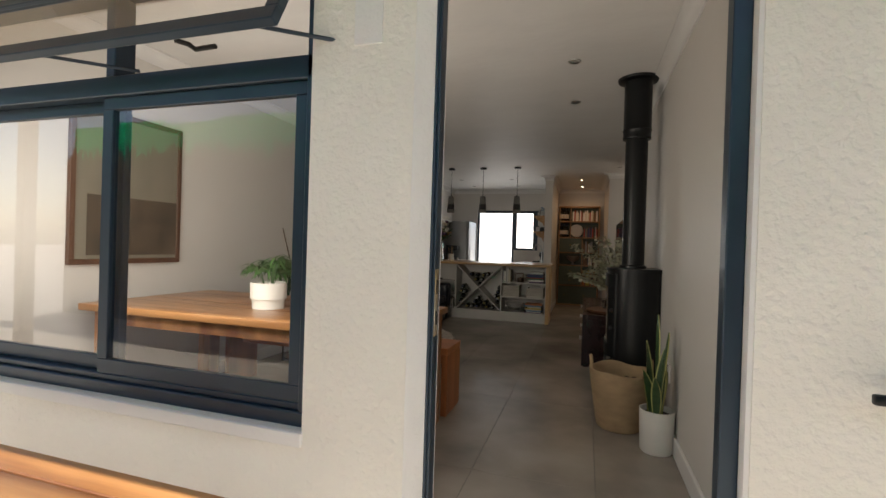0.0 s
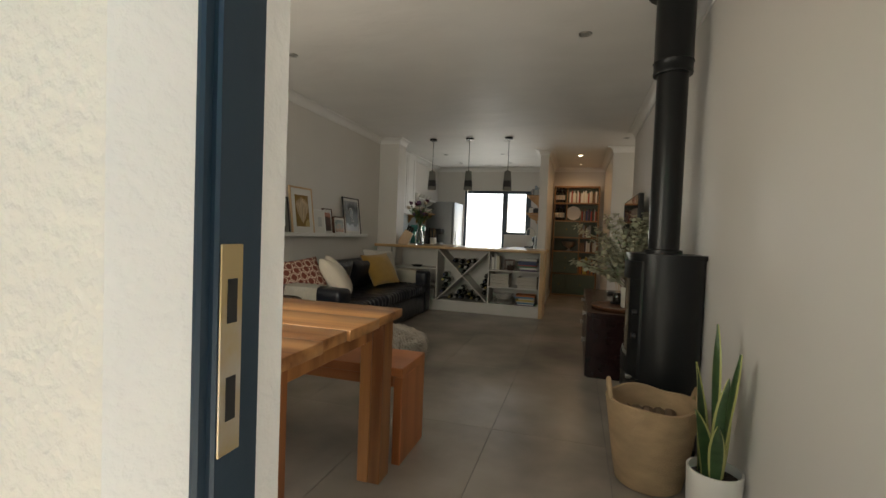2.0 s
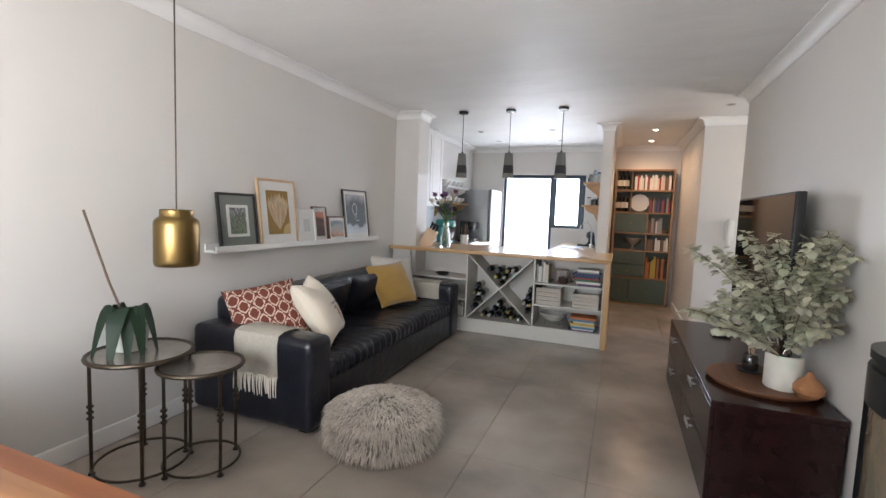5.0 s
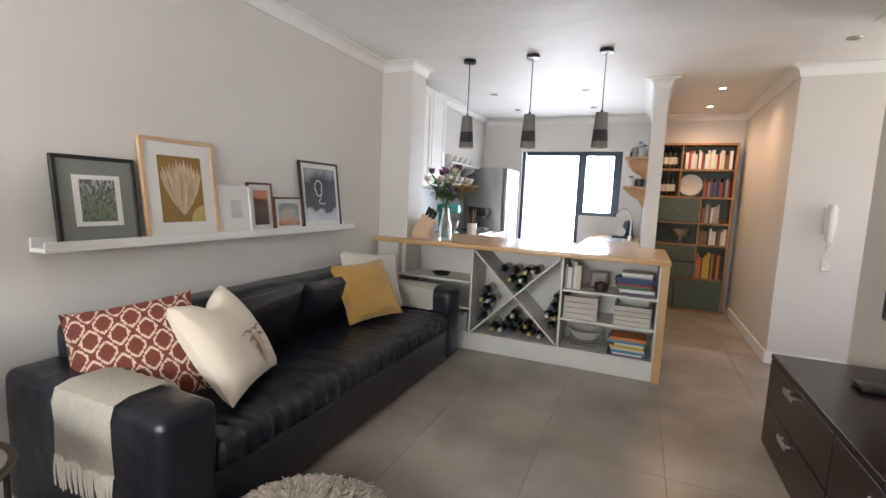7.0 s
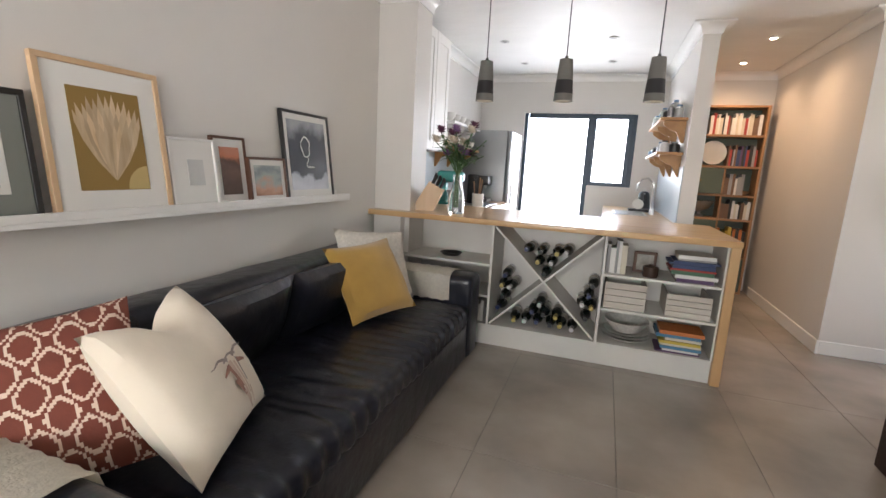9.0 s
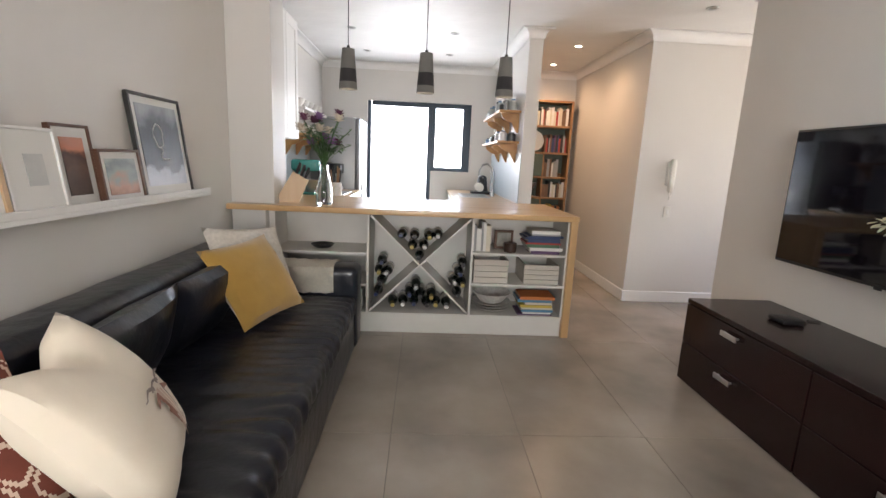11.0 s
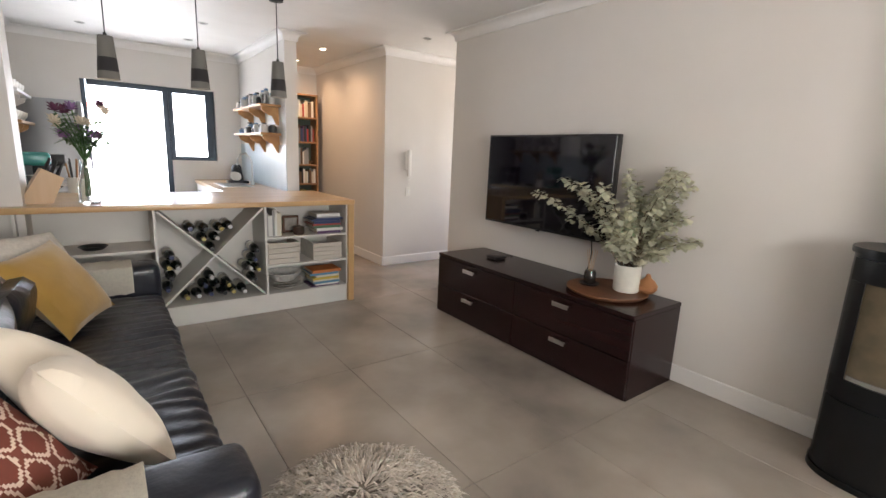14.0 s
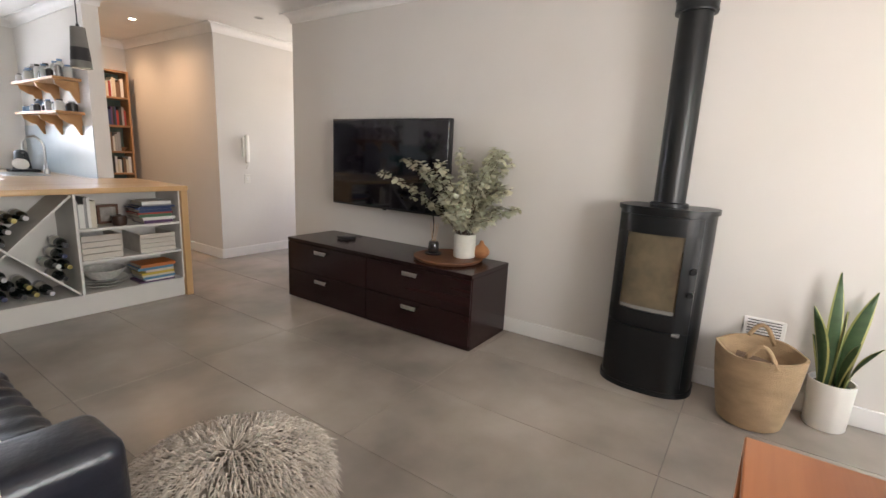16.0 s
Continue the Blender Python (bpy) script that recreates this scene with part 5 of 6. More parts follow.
row(-1.235, -1.10, 8.47, 0.649, 0.225, "standing in the bar shelves", seed=3, pal=(3, 1, 10, 9, 3))
ztop = stack(-0.84, 8.45, 0.649, 9, "stacked flat in the bar shelves", 5)
stack(-0.86, 8.45, 0.158, 8, "stacked flat on the bottom shelf", 8)
row(-0.556, -0.535, 8.45, 0.649, 0.2, "standing at the shelf end", seed=4)
pf2 = thing("photo_frame", (-0.98, 8.62, 0.649), "small brown framed photo standing on the shelf", "photo frame", rot=4)
part("frame", B(-0.075, 0.075, 0, 0.015, 0, 0.15, 0.003), BRNF, pf2)
part("photo", B(-0.055, 0.055, -0.002, 0.001, 0.02, 0.13), art("photo_print", (0.4, 0.38, 0.34), (0.15, 0.14, 0.13), 20), pf2)
jb = thing("small_pot", (-0.95, 8.50, 0.649), "small dark brown pot on the shelf", "pot")
part("body", lathe([(0, 0), (0.045, 0), (0.05, 0.02), (0.05, 0.07), (0.043, 0.07), (0.04, 0.01), (0, 0.01)], 24), plain("dark_brown_glaze", (0.05, 0.028, 0.02), 0.3), jb)
part("lid", lathe([(0, 0.085), (0.012, 0.085), (0.014, 0.078), (0.044, 0.072), (0.044, 0.07)], 24), plain("dark_brown_lid", (0.05, 0.03, 0.02), 0.3), jb)
for x0, x1, h in ((-1.225, -0.96, 0.185), (-0.835, -0.565, 0.155)):
    bx = thing("storage_box", (0, 0, 0), "whitewashed wooden slatted storage box", "box", "storage boxes")
    WB = wood("whitewashed_slat", (0.6, 0.56, 0.5), (0.45, 0.41, 0.36), 0, 0.8)
    for q in range(4):
        z = 0.409 + q * h / 4
        part("front_slat", B(x0, x1, 8.455, 8.467, z, z + h / 4 - 0.004, 0.001), WB, bx)
    for x in (x0, x1 - 0.012):
        part("side", B(x, x + 0.012, 8.467, 8.78, 0.409, 0.405 + h, 0.001), WB, bx)
    part("base", B(x0 + 0.012, x1 - 0.012, 8.467, 8.78, 0.409, 0.42), WB, bx)
PLT = plain("patterned_white_plate", (0.6, 0.58, 0.54), 0.3, 0.3, scale=40)
for q in range(4):
    p = thing("serving_dish", (-1.05, 8.62, 0.158 + q * 0.02), "white patterned oval serving dish in a stack", "dish", "stacked dishes")
    r = 0.17 - 0.006 * q
    part("dish", lathe([(0, 0.0), (r * 0.6, 0.0), (r, 0.028 + (0.05 if q == 3 else 0)), (r - 0.004, 0.031 + (0.05 if q == 3 else 0)), (r * 0.58, 0.006), (0, 0.006)], 36), PLT, p)
bw = thing("dark_dish", (-2.4, 8.6, 0.618), "dark shallow dish on the bar shelf", "dish")
part("dish", lathe([(0, 0), (0.06, 0), (0.09, 0.025), (0.085, 0.027), (0.055, 0.006), (0, 0.006)], 24), BLACKP, bw)
row(-2.25, -2.05, 8.47, 0.158, 0.17, "low in the bar shelves", seed=14, pal=(3, 10, 4))

# pendants over the bar
def bar_pendant():
    t = thing("pendant_lamp", (0, 0, 0), "grey concrete cone pendant with a dark band", "pendant lamp", "pendants over the bar")
    H = CEILZ
    part("canopy", lathe([(0, H - 0.003), (0.055, H - 0.003), (0.055, H - 0.03), (0, H - 0.035)], 28), BLACK, t)
    part("cord", tube([(0, 0, 2.08), (0, 0, H - 0.03)], 0.004, 6), BLACKP, t)
    part("cord_grip", lathe([(0, 2.105), (0.01, 2.1), (0.012, 2.08), (0, 2.078)], 12), BLACKP, t)
    rad = lambda z: 0.045 + (2.08 - z) * 0.075
    part("shade", lathe([(0, 2.08), (rad(2.08), 2.078), (rad(1.94), 1.94)], 36), CONC, t)
    part("dark_band", lathe([(rad(1.94) + 0.0006, 1.94), (rad(1.85) + 0.0006, 1.85)], 36), mat("charcoal_band", (0.03, 0.028, 0.03), 0.7, var=0.3), t, "charcoal lower band")
    part("shade_rim", lathe([(rad(1.85), 1.85), (rad(1.8), 1.8), (rad(1.8) - 0.008, 1.8), (rad(1.94) - 0.008, 1.94)], 36), CONC, t)
    part("bulb", lathe([(0, 1.9), (0.02, 1.88), (0.03, 1.85), (0.02, 1.82), (0, 1.815)], 16), emit("pendant_bulb", (1, 0.8, 0.55), 1.5), t)
    return t


bp0 = bar_pendant()
bp0.matrix_basis = pose(-2.21, 8.6, 0)
for x in (-1.645, -1.06):
    copy_thing(bp0, pose(x, 8.6, 0))


def downlight(x, y, lit):
    t = thing("downlight", (x, y, CEILZ), "small round recessed ceiling downlight" + (", lit warm" if lit else ", switched off"), "downlight", "ceiling downlights")
    part("bezel", lathe([(0.03, -0.006), (0.042, -0.007), (0.046, -0.001), (0.03, -0.001)], 24), STEEL if not lit else TRIM, t)
    part("lens", lathe([(0, -0.003), (0.03, -0.003)], 20), GLOWB if lit else plain("lamp_face", (0.4, 0.4, 0.38), 0.2), t)


for x, y, on in ((-0.05, 10.15, True), (-0.05, 11.1, True), (-1.37, 9.95, False), (-2.4, 9.95, False), (-2.36, 10.9, False), (-1.37, 10.9, False), (-0.06, 5.3, False), (-0.05, 4.35, False), (-2.38, 5.25, False), (0.55, 8.8, False)):
    downlight(x, y, on)

# ---- on the bar ----
kb = thing("knife_block", (-2.66, 8.68, BTOP), "slanted pale wooden knife block with black-handled knives", "knife block", rot=12)
bm = prism([(-0.12, 0), (0.06, 0), (0.135, 0.17), (0.02, 0.235)], -0.055, 0.055)
bmesh.ops.transform(bm, matrix=pose(0, 0, 0, 90, 0, 0), verts=bm.verts[:])
part("block", bm, PALEW, kb)
for i in range(3):
    for j in range(3):
        a = Vector((0.04 + 0.032 * i, -0.032 + 0.032 * j, 0.215 - 0.018 * i))
        part("knife_handle", tube([a, a + Vector((0.035, 0, 0.09 - 0.012 * j))], 0.009, 8), BLACKP, kb)
fv = thing("flower_vase", (0, 0, 0), "clear glass bottle vase of mixed purple and white flowers", "vase", m=pose(-2.39, 8.62, BTOP) @ Matrix.Diagonal((1.22, 1.22, 1.22, 1)))
part("glass_bottle", lathe([(0, 0), (0.05, 0), (0.053, 0.01), (0.05, 0.1), (0.028, 0.19), (0.026, 0.23), (0.03, 0.245), (0.026, 0.245), (0.022, 0.22), (0.025, 0.19), (0.046, 0.1), (0.048, 0.012), (0, 0.012)], 28), CLEAR, fv)
st_, lf_ = bmesh.new(), bmesh.new()
rg = random.Random(33)
FLM = [plain("petal_plum", (0.1, 0.025, 0.06), 0.7, 0.3), plain("petal_mauve", (0.25, 0.13, 0.3), 0.7, 0.3), plain("petal_cream", (0.6, 0.52, 0.4), 0.7, 0.2)]
for q in range(22):
    a, o = rg.uniform(0, 6.28), rg.uniform(0.03, 0.17)
    top = Vector((o * math.cos(a), o * math.sin(a), rg.uniform(0.38, 0.6) - o * 0.5))
    p0 = Vector((rg.uniform(-0.015, 0.015), rg.uniform(-0.015, 0.015), 0.04))
    pts = [p0, Vector((p0.x * 0.5, p0.y * 0.5, 0.24)), top.lerp(Vector((0, 0, 0.3)), 0.4), top]
    tube(pts, 0.0028, 5, st_)
    for z in range(12):
        c = pts[2].lerp(top, rg.uniform(-0.6, 0.9))
        b = rg.uniform(0, 6.28)
        leaf(lf_, c, c + Vector((math.cos(b), math.sin(b), rg.uniform(-0.4, 0.5))) * rg.uniform(0.035, 0.07), 0.02, 0.01)
    if q < 15:
        bm = bmesh.new()
        for z in range(12):
            b = z * 0.9
            leaf(bm, top, top + Vector((math.cos(b) * 0.034, math.sin(b) * 0.034, 0.012 + 0.02 * (z % 3))), 0.024, 0.004, 0.3)
        part("flower", bm, FLM[q % 3], fv)
part("stem_bunch", st_, LEAF, fv)["kind"] = "stuff"
part("foliage", lf_, LEAF, fv)

# ---- kitchen ----
up = thing("wall_cupboard", (0, 0, 0), "white panelled kitchen wall cupboard with two doors", "cupboard")
part("carcass", B(XL, -2.84, 8.802, 9.52, 1.45, CEILZ - 0.09, 0.002), TRIM, up)
for y in (8.805, 9.165):
    d = part("cupboard_door", B(-2.84, -2.82, y, y + 0.35, 1.455, CEILZ - 0.1, 0.002), TRIM, up)
    for a in ((y, y + 0.07, 1.455, CEILZ - 0.1), (y + 0.28, y + 0.35, 1.455, CEILZ - 0.1), (y + 0.07, y + 0.28, 1.455, 1.53), (y + 0.07, y + 0.28, CEILZ - 0.18, CEILZ - 0.1)):
        part("door_frame", B(-2.82, -2.812, *a, 0.0015), TRIM, d)
setting("kitchen_splashback", B(XL, XL + 0.008, 8.802, 10.7, 0.95, 1.45), SPLASH, "pale blue-grey kitchen splashback", "wall")
setting("sink_splashback", B(PX0 - 0.008, PX0, PY, YB, 0.93, 1.42), SPLASH, "pale blue tiled splashback behind the sink", "wall")


def counter(x0, x1, y0, y1, face_x, label):
    t = thing("base_cupboard", (0, 0, 0), label, "cupboard", "kitchen base units")
    part("carcass", B(x0, x1, y0, y1, 0.1, 0.88, 0.002), TRIM, t)
    part("plinth", B(x0 + 0.03, x1 - 0.03, y0, y1, 0, 0.1), TRIM, t)
    s = 1 if face_x == x1 else -1
    n = max(1, round((y1 - y0) / 0.5))
    for i in range(n):
        a = y0 + (y1 - y0) * i / n
        d = part("cupboard_door", B(min(face_x, face_x + s * 0.018), max(face_x, face_x + s * 0.018), a + 0.003, a + (y1 - y0) / n - 0.003, 0.11, 0.87, 0.002), TRIM, t)
        part("handle", B(min(face_x + s * 0.018, face_x + s * 0.04), max(face_x + s * 0.018, face_x + s * 0.04), a + 0.15, a + 0.3, 0.78, 0.795, 0.003), STEEL, d)


counter(XL + 0.01, -2.42, 9.41, 10.72, -2.42, "white kitchen base units with pine worktop above")
single("kitchen_worktop", B(XL + 0.008, -2.38, 9.405, 10.73, 0.88, 0.92, 0.003), TOPW, (0, 0, 0), "pale pine worktop beside the fridge", "worktop")
counter(-1.26, PX0 - 0.01, 9.75, YB - 0.01, -1.26, "white sink base units under a pine worktop")
single("kitchen_worktop", B(-1.3, PX0 - 0.009, 9.73, YB - 0.005, 0.88, 0.92, 0.003), TOPW, (0, 0, 0), "pale pine worktop around the sink", "worktop")
fr = thing("fridge", (0, 0, 0), "tall grey steel fridge beside the kitchen door", "fridge")
part("body", B(XL + 0.02, -2.47, 10.78, 11.46, 0.03, 1.78, 0.012, 2), FRIDGE, fr)
part("fridge_door", B(-2.465, -2.42, 10.785, 11.455, 0.72, 1.775, 0.012, 2), FRIDGE, fr)
part("freezer_door", B(-2.465, -2.42, 10.785, 11.455, 0.04, 0.71, 0.012, 2), FRIDGE, fr)
part("handle", tube([(-2.4, 10.84, 0.8), (-2.395, 10.84, 1.0), (-2.4, 10.84, 1.2)], 0.01, 8), STEEL, fr)
hob = thing("gas_hob", (-2.68, 10.05, 0.92), "black gas hob with steel surround", "hob")
part("plate", B(-0.24, 0.24, -0.28, 0.28, 0, 0.012, 0.004), STEEL, hob)
for x in (-0.11, 0.11):
    for y in (-0.13, 0.13):
        part("burner", lathe([(0, 0.025), (0.04, 0.025), (0.045, 0.012)], 18), BLACK, hob)
        part("pan_support", ring(0.075, 0.006, 0.032, 20, k=5), BLACK, hob)
cm = thing("coffee_machine", (-2.72, 10.55, 0.92), "dark grey coffee machine on the worktop", "coffee machine")
part("housing", B(-0.12, 0.0, -0.11, 0.11, 0, 0.32, 0.012, 2), BLACKP, cm)
part("head", B(0, 0.13, -0.1, 0.1, 0.2, 0.31, 0.012, 2), BLACKP, cm)
part("drip_tray", B(0, 0.13, -0.1, 0.1, 0, 0.04, 0.006), STEEL, cm)
part("spout", lathe([(0, 0), (0.015, 0), (0.02, 0.04), (0, 0.04)], 14, m=pose(0.07, 0, 0.165)), STEEL, cm)
cr = thing("utensil_crock", (-2.5, 9.68, 0.92), "pale crock of wooden utensils beside the hob", "utensils")
part("crock", lathe([(0, 0), (0.055, 0), (0.058, 0.14), (0.05, 0.14), (0.048, 0.01), (0, 0.01)], 24), CERAM, cr)
for q in range(6):
    a = q * 1.05
    part("utensil", tube([(0.02 * math.cos(a), 0.02 * math.sin(a), 0.02), (0.05 * math.cos(a), 0.05 * math.sin(a), 0.26 + 0.02 * (q % 3))], 0.007, 7), SHELFW if q % 2 else BLACKP, cr)
mx = thing("stand_mixer", (-2.78, 9.62, 0.92), "teal stand mixer under the wall cupboard", "mixer")
TEAL = plain("teal_enamel", (0.06, 0.28, 0.26), 0.25)
part("foot", B(-0.11, 0.11, -0.09, 0.09, 0, 0.04, 0.015, 2), TEAL, mx)
part("column", B(-0.11, -0.03, -0.05, 0.05, 0.04, 0.24, 0.015, 2), TEAL, mx)
part("motor_head", B(-0.13, 0.14, -0.06, 0.06, 0.24, 0.35, 0.03, 3), TEAL, mx)
part("bowl", lathe([(0.03, 0.042), (0.06, 0.07), (0.085, 0.16), (0.08, 0.16), (0.055, 0.075), (0, 0.06)], 24, m=pose(0.05, 0, 0)), STEEL, mx)


def bracket_shelf(x_wall, s, y0, y1, z, depth, material, nb, label):
    t = thing("wall_shelf", (0, 0, 0), label, "shelf", "kitchen shelves")
    part("board", B(min(x_wall, x_wall + s * depth), max(x_wall, x_wall + s * depth), y0, y1, z, z + 0.025, 0.002), material, t)
    for i in range(nb):
        y = y0 + 0.08 + (y1 - y0 - 0.18) * i / max(1, nb - 1)
        o = [(0, 0), (s * depth * 0.85, 0), (s * depth * 0.8, -0.04)] + [(s * depth * (0.78 - 0.6 * f), -0.04 - 0.05 * f - 0.05 * math.sin(f * 3.1) * 0.4) for f in (0.25, 0.5, 0.75)] + [(s * depth * 0.2, -0.15), (s * 0.02, -0.19), (0, -0.19)]
        bm = prism(o, y, y + 0.022)
        bmesh.ops.transform(bm, matrix=Matrix(((1, 0, 0, x_wall), (0, 0, 1, 0), (0, 1, 0, z), (0, 0, 0, 1))), verts=bm.verts[:])
        part("bracket", bm, material, t)


KSHELF = wood("honey_shelf_wood", (0.5, 0.28, 0.11), (0.38, 0.19, 0.07), 1, 0.45)
JAR = [plain("jar_white", (0.65, 0.64, 0.62), 0.3), plain("jar_black", (0.03, 0.03, 0.03), 0.3), plain("jar_pale", (0.5, 0.52, 0.5), 0.15), plain("jar_blue", (0.15, 0.25, 0.4), 0.3), plain("jar_steel", (0.4, 0.4, 0.4), 0.25, metal=0.8)]


def jars(x, y0, y1, z, n, seed, hmax):
    rg = random.Random(seed)
    for i in range(n):
        y = y0 + (y1 - y0) * (i + 0.5) / n
        r, h = rg.uniform(0.028, 0.045), rg.uniform(0.45, 1) * hmax
        c = rg.randrange(5)
        t = thing("jar", (x + rg.uniform(-0.03, 0.03), y, z), "%s kitchen jar on the shelf" % ("white", "black", "pale glass", "blue", "steel")[c], "jar", "jars on kitchen shelves")
        part("body", lathe([(0, 0), (r, 0), (r, h * 0.75), (r * 0.6, h * 0.85), (r * 0.6, h * 0.88), (0, h * 0.88)], 18), JAR[c], t)
        part("lid", lathe([(r * 0.65, h * 0.88), (r * 0.65, h), (0, h)], 18), JAR[(c + 1) % 5], t)


for z, hm in ((1.52, 0.14), (1.82, 0.2)):
    bracket_shelf(PX0, -1, 9.78, 11.0, z, 0.22, KSHELF, 3, "honey wood kitchen shelf on scrolled brackets")
    jars(PX0 - 0.06, 9.8, 11.0, z + 0.0255, 9, int(z * 100), hm)
    jars(PX0 - 0.15, 9.85, 10.95, z + 0.0255, 8, int(z * 70), hm * 0.8)
for z in (1.5, 1.75):
    bracket_shelf(XL, 1, 9.72, 10.72, z, 0.24, TRIM if z > 1.6 else KSHELF, 3, "kitchen shelf with crockery beside the wall cupboard")
    for q in range(5):
        t = thing("bowl", (XL + 0.14, 9.82 + q * 0.19, z + 0.0255), "white ceramic bowl on the kitchen shelf", "bowl", "bowls")
        part("bowl", lathe([(0, 0), (0.03, 0), (0.065, 0.05), (0.07, 0.085), (0.066, 0.085), (0.06, 0.05), (0, 0.012)], 22), CERAM, t)
tap = thing("kitchen_tap", (-0.8, 10.6, 0.92), "tall chrome gooseneck kitchen tap", "tap")
part("base", lathe([(0, 0), (0.028, 0), (0.025, 0.05), (0.016, 0.06), (0, 0.06)], 18), STEEL, tap)
part("gooseneck", tube([(0, 0, 0.05), (0, 0, 0.28), (-0.02, 0, 0.34), (-0.07, 0, 0.385), (-0.13, 0, 0.37), (-0.165, 0, 0.31), (-0.17, 0, 0.24)], 0.012, 10), STEEL, tap)
part("lever", tube([(0, 0.02, 0.05), (0.0, 0.08, 0.08)], 0.006, 8), STEEL, tap)
sk = thing("sink", (-1.0, 10.55, 0.921), "stainless steel sink set in the worktop", "sink")
part("rim", B(-0.2, 0.14, -0.3, 0.3, 0, 0.006, 0.002), STEEL, sk)
# No bowl is modelled; a darker flat plate paints the basin's shade.
part("basin", B(-0.17, 0.11, -0.27, 0.27, 0.006, 0.008), plain("sink_shadow_steel", (0.25, 0.25, 0.25), 0.35, metal=0.9), sk)
kt = thing("kettle", (-0.85, 11.2, 0.92), "dark enamel electric kettle by the kitchen window", "kettle")
part("body", lathe([(0, 0), (0.08, 0), (0.083, 0.02), (0.06, 0.2), (0.045, 0.22), (0, 0.235)], 24), plain("dark_kettle_enamel", (0.03, 0.032, 0.035), 0.3), kt)
part("handle", tube([(0, -0.06, 0.2), (0, -0.13, 0.19), (0, -0.13, 0.08), (0, -0.08, 0.04)], 0.01, 8), BLACKP, kt)
dr = thing("dish_rack", (-0.9, 10.95, 0.92), "dark wire dish rack with plates", "dish rack")
part("wire_frame", B(-0.12, 0.12, -0.1, 0.1, 0, 0.03, 0.004), BLACK, dr)
for q in range(5):
    part("plate", lathe([(0, 0), (0.055, 0.0), (0.055, 0.005), (0, 0.006)], 22, m=pose(-0.02, -0.07 + q * 0.035, 0.085, 82)), CERAM, dr)

# ---- hall bookcase ----
bc = thing("bookcase", (0, 0, 0), "tall wooden hall bookcase with sage green drawers", "bookcase")
X0, X1, Y0, Y1, ZT = -0.52, 0.345, 11.34, YB - 0.005, 2.17
for x in (X0, X1 - 0.025):
    part("side", B(x, x + 0.025, Y0, Y1, 0, ZT, 0.002), wood("bookcase_side", (0.34, 0.19, 0.09), (0.23, 0.12, 0.05), 2, 0.45), bc)
part("back", B(X0 + 0.025, X1 - 0.025, Y1 - 0.012, Y1, 0.03, ZT - 0.025), GREENC, bc)
for z in (0.0, 0.42, 0.86, 1.14, 1.47, 1.82, ZT - 0.025):
    part("shelf_board", B(X0 + 0.025, X1 - 0.025, Y0 + 0.004, Y1 - 0.012, z, z + 0.025, 0.002), SHELFW, bc)
XM = -0.28
part("divider", B(XM, XM + 0.02, Y0 + 0.006, Y1 - 0.012, 1.495, ZT - 0.025, 0.002), SHELFW, bc)
XN = -0.02
part("divider", B(XN, XN + 0.02, Y0 + 0.006, Y1 - 0.012, 0.445, 1.47, 0.002), SHELFW, bc)
for x0, x1, z0, z1 in ((X0 + 0.03, XN - 0.003, 0.45, 0.645), (X0 + 0.03, XN - 0.003, 0.655, 0.855), (X0 + 0.03, XN - 0.003, 1.17, 1.465), (-0.22, X1 - 0.03, 0.03, 0.415), (X0 + 0.03, -0.23, 0.03, 0.415)):
    d = part("drawer", B(x0, x1, Y0 - 0.006, Y0 + 0.012, z0, z1, 0.002), GREENC, bc)
    part("knob", lathe([(0, 0), (0.01, 0), (0.014, 0.015), (0, 0.018)], 12, m=pose((x0 + x1) / 2, Y0 - 0.006, (z0 + z1) / 2, 90)), BRASS, d)
row(XM + 0.05, X1 - 0.03, Y0 + 0.03, 1.845, 0.24, "on the hall bookcase", seed=41, pal=(0, 1, 3, 4, 9, 10, 3, 1))
row(XM + 0.28, X1 - 0.03, Y0 + 0.03, 1.495, 0.24, "on the hall bookcase", seed=42, pal=(4, 9, 11, 1, 10, 0, 2))
row(XN + 0.03, X1 - 0.13, Y0 + 0.03, 1.165, 0.24, "on the hall bookcase", seed=43, pal=(3, 1, 5, 9, 10, 4))
row(XN + 0.03, X1 - 0.03, Y0 + 0.03, 0.885, 0.22, "on the hall bookcase", seed=44, pal=(1, 9, 3, 4))
row(XN + 0.03, X1 - 0.03, Y0 + 0.03, 0.445, 0.34, "on the lower bookcase shelf", seed=45, pal=(5, 8, 4, 5))
for x in (-0.47, -0.41, -0.35):
    bottle(pose(x, Y0 + 0.1, 1.845), 0, label="dark wine bottle standing on the bookcase")
    bottle(pose(x, Y0 + 0.1, 1.495), 3, label="dark wine bottle standing on the bookcase")
pln = thing("display_plate", (-0.14, Y0 + 0.13, 1.5), "white scalloped plate standing on the bookcase", "plate")
part("plate", lathe([(0, 0.0), (0.08, 0.0), (0.14, 0.018), (0.14, 0.022), (0.08, 0.006), (0, 0.006)], 30, m=pose(0, 0, 0.14, 80)), CERAM, pln)
bwl = thing("silver_bowl", (-0.2, Y0 + 0.12, 0.885), "polished silver footed bowl on the bookcase", "bowl")
part("bowl", lathe([(0, 0), (0.06, 0), (0.05, 0.012), (0.02, 0.03), (0.02, 0.06), (0.1, 0.1), (0.14, 0.17), (0.145, 0.19), (0.138, 0.19), (0.09, 0.11), (0, 0.075)], 32), STEEL, bwl)
bb = thing("wooden_bowl", (0.22, Y0 + 0.11, 1.165), "small wooden bowl on the bookcase", "bowl")
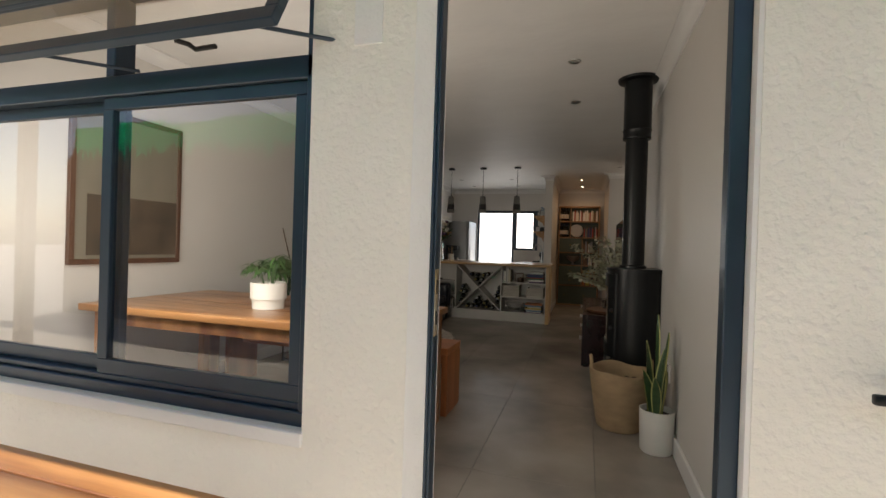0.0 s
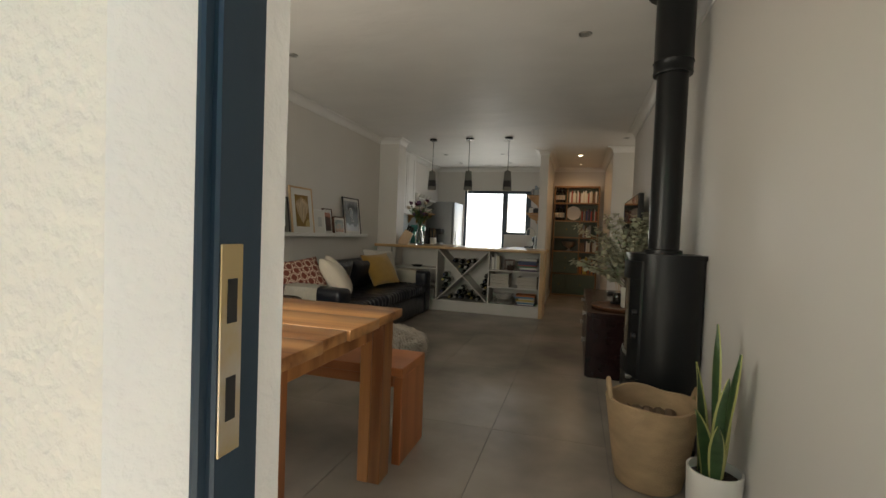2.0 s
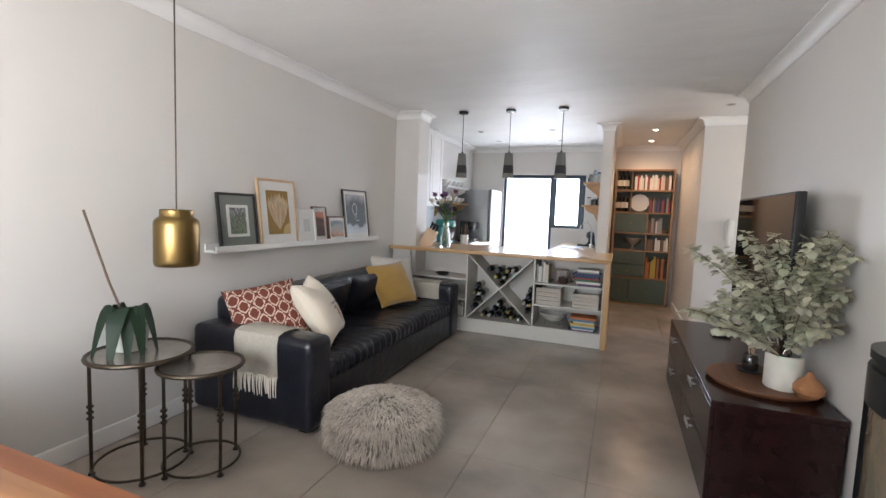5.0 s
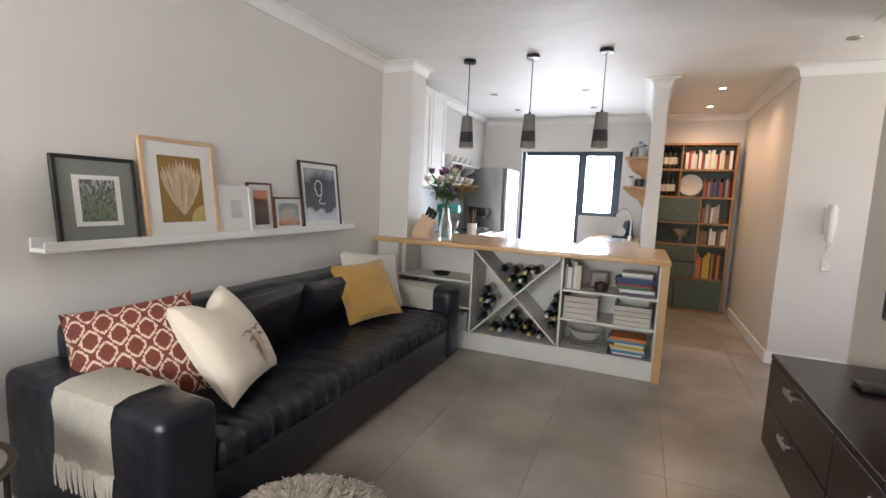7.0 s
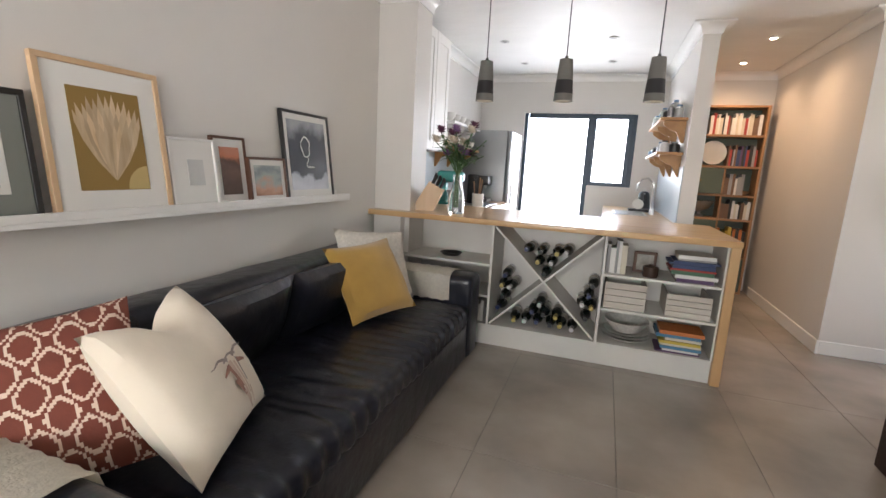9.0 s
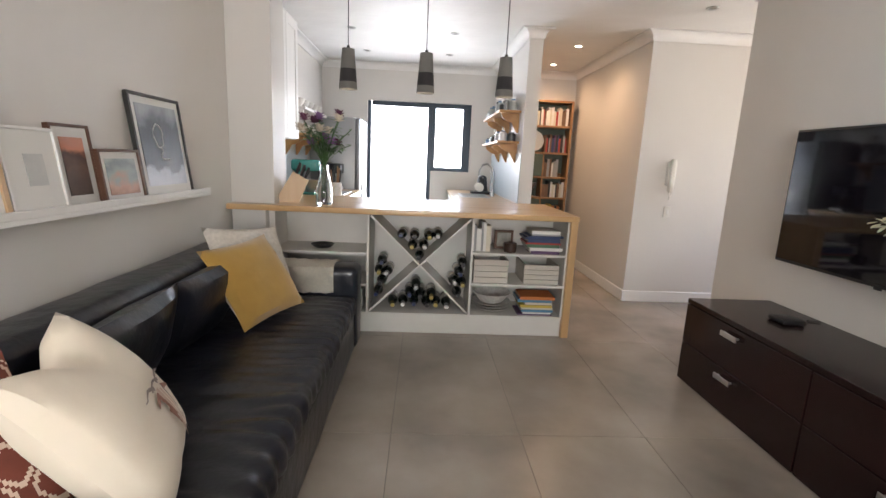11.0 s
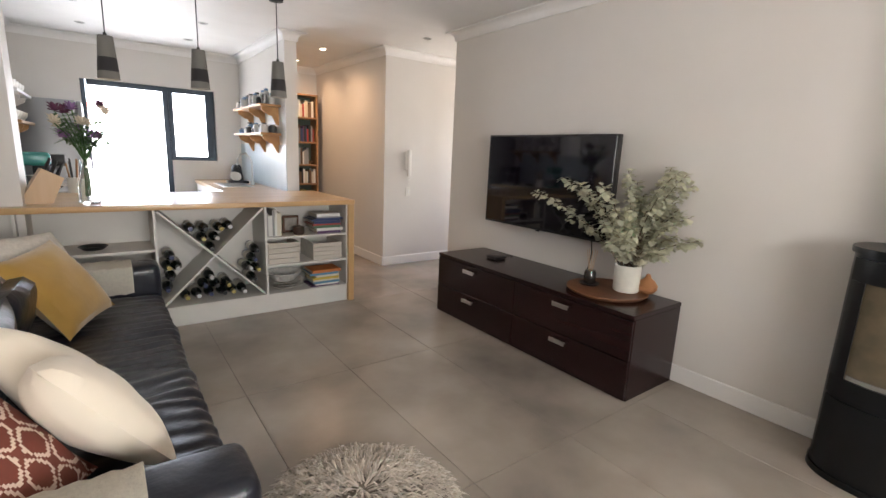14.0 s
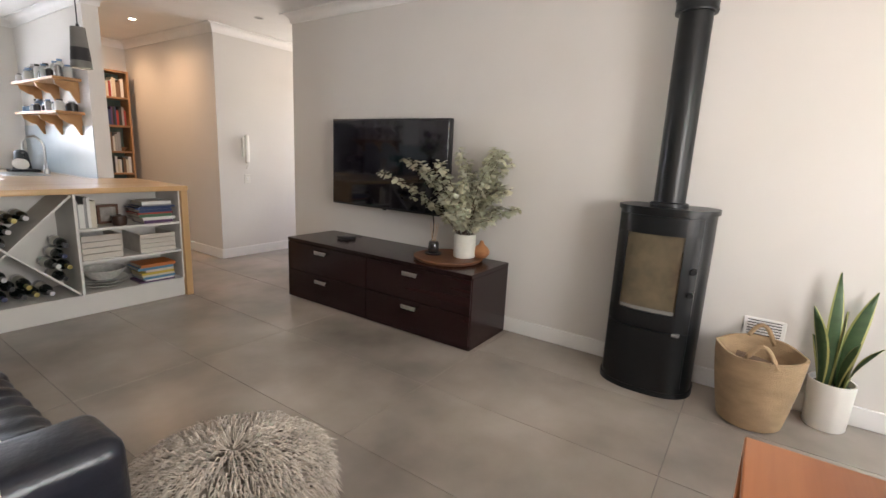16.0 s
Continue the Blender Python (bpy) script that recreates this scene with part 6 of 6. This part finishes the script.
part("bowl", lathe([(0, 0), (0.04, 0), (0.085, 0.05), (0.08, 0.05), (0.038, 0.01), (0, 0.01)], 24), SHELFW, bb)

ic = thing("intercom", (0.755, YH - 0.001, 1.28), "white wall intercom handset in the passage", "intercom")
part("base", B(-0.045, 0.045, -0.03, 0, -0.1, 0.12, 0.008, 2), CERAM, ic)
part("receiver", B(-0.03, 0.02, -0.065, -0.03, -0.17, 0.15, 0.015, 3), CERAM, ic)
part("cord", tube([(-0.01, -0.045, -0.165), (-0.01, -0.04, -0.24), (0.02, -0.03, -0.2), (0.02, -0.02, -0.1)], 0.004, 6), CERAM, ic)
sw = thing("light_switch", (0.77, YH - 0.001, 0.92), "white light switch plate", "switch")
part("plate", B(-0.035, 0.035, -0.008, 0, -0.055, 0.055, 0.003), CERAM, sw)
part("rocker", B(-0.012, 0.012, -0.013, -0.008, -0.02, 0.02, 0.002), TRIM, sw)

# ---- patio things ----
hk = thing("wall_hook", (0.72, YF, 0.885), "black metal lever hook on the stucco wall", "hook")
part("stem", tube([(0.06, 0, 0), (0.06, -0.05, 0)], 0.012, 10), BLACK, hk)
part("lever", B(-0.02, 0.09, -0.065, -0.045, -0.012, 0.012, 0.005, 2), BLACK, hk)
ob_ = thing("patio_bench", (-1.45, 1.86, -0.06), "orange-brown wooden patio bench under the window", "bench")
for q in range(3):
    part("slat", B(-0.8, 0.55, -0.2 + q * 0.125, -0.2 + q * 0.125 + 0.118, 0.46, 0.49, 0.004), TABLEW, ob_)
for x in (-0.7, 0.42):
    for y in (-0.18, 0.1):
        part("leg", B(x, x + 0.06, y, y + 0.06, 0, 0.46, 0.003), LEGW, ob_)
tr = thing("tree", (2.2, -4.2, -0.06), "leafy green garden tree behind the fence", "tree")
part("trunk", tube([(0, 0, 0), (0.1, 0, 1.2), (0.0, 0.1, 2.6)], 0.12, 10, r2=0.05), STEM, tr)
bm = bmesh.new()
for q in range(14):
    a = q * 0.9
    tube([(0, 0.05, 1.6 + 0.06 * q), (0.6 * math.cos(a), 0.6 * math.sin(a), 2.3 + 0.06 * q), (1.2 * math.cos(a), 1.2 * math.sin(a), 2.6 + 0.08 * q)], 0.03, 6, bm, 0.008)
part("limbs", bm, STEM, tr)
bm = bmesh.new()
rg = random.Random(2)
for q in range(2600):
    a, r, z = rg.uniform(0, 6.28), 1.5 * math.sqrt(rg.random()), rg.uniform(-0.8, 0.8)
    if noise.noise((r * math.cos(a) * 1.6, r * math.sin(a) * 1.6, z * 2)) < -0.12:
        continue
    c = Vector((r * math.cos(a), r * math.sin(a), 3.0 + z * (1 - 0.4 * r / 1.5)))
    b = rg.uniform(0, 6.28)
    leaf(bm, c, c + Vector((math.cos(b), math.sin(b), rg.uniform(-0.6, 0.3))) * 0.13, 0.07, 0.02)
part("crown", bm, LEAF, tr)

# ---- floor tiles ----
floor = tagged(new("floor", mesh_of("floor", box(B(XL - 0.1, XR + 0.1, YI - 0.005, 8.25, -0.06, -0.0035), XL - 0.1, 2.7, 8.25, YB + 0.2, -0.06, -0.0035), GROUT)), "large grey porcelain floor tiles with thin joints", "floor", "", "structure")
tm = mesh_of("tile", B(0.0015, 0.6335, 0.0015, 1.2535, -0.012, 0.0, 0.0012), TILE)
for i in range(9):
    for j in range(8):
        x, y = -0.48 + 0.635 * (i - 4), 7.09 + 1.255 * (j - 4)
        if j == 0 or (x > XR and y + 1.3 < 8.5):
            continue
        t = new("tile", tm)
        t.location, t.parent = (x, y, 0), floor
for i in range(6):
    t = new("tile", mesh_of("tile", B(0.0015, 0.6335, max(0.0015, YI - 2.07), 1.2535, -0.012, 0.0, 0.0012), TILE) if i == 0 else t.data)
    t.location, t.parent = (-0.48 + 0.635 * (i - 4), 2.07, 0), floor
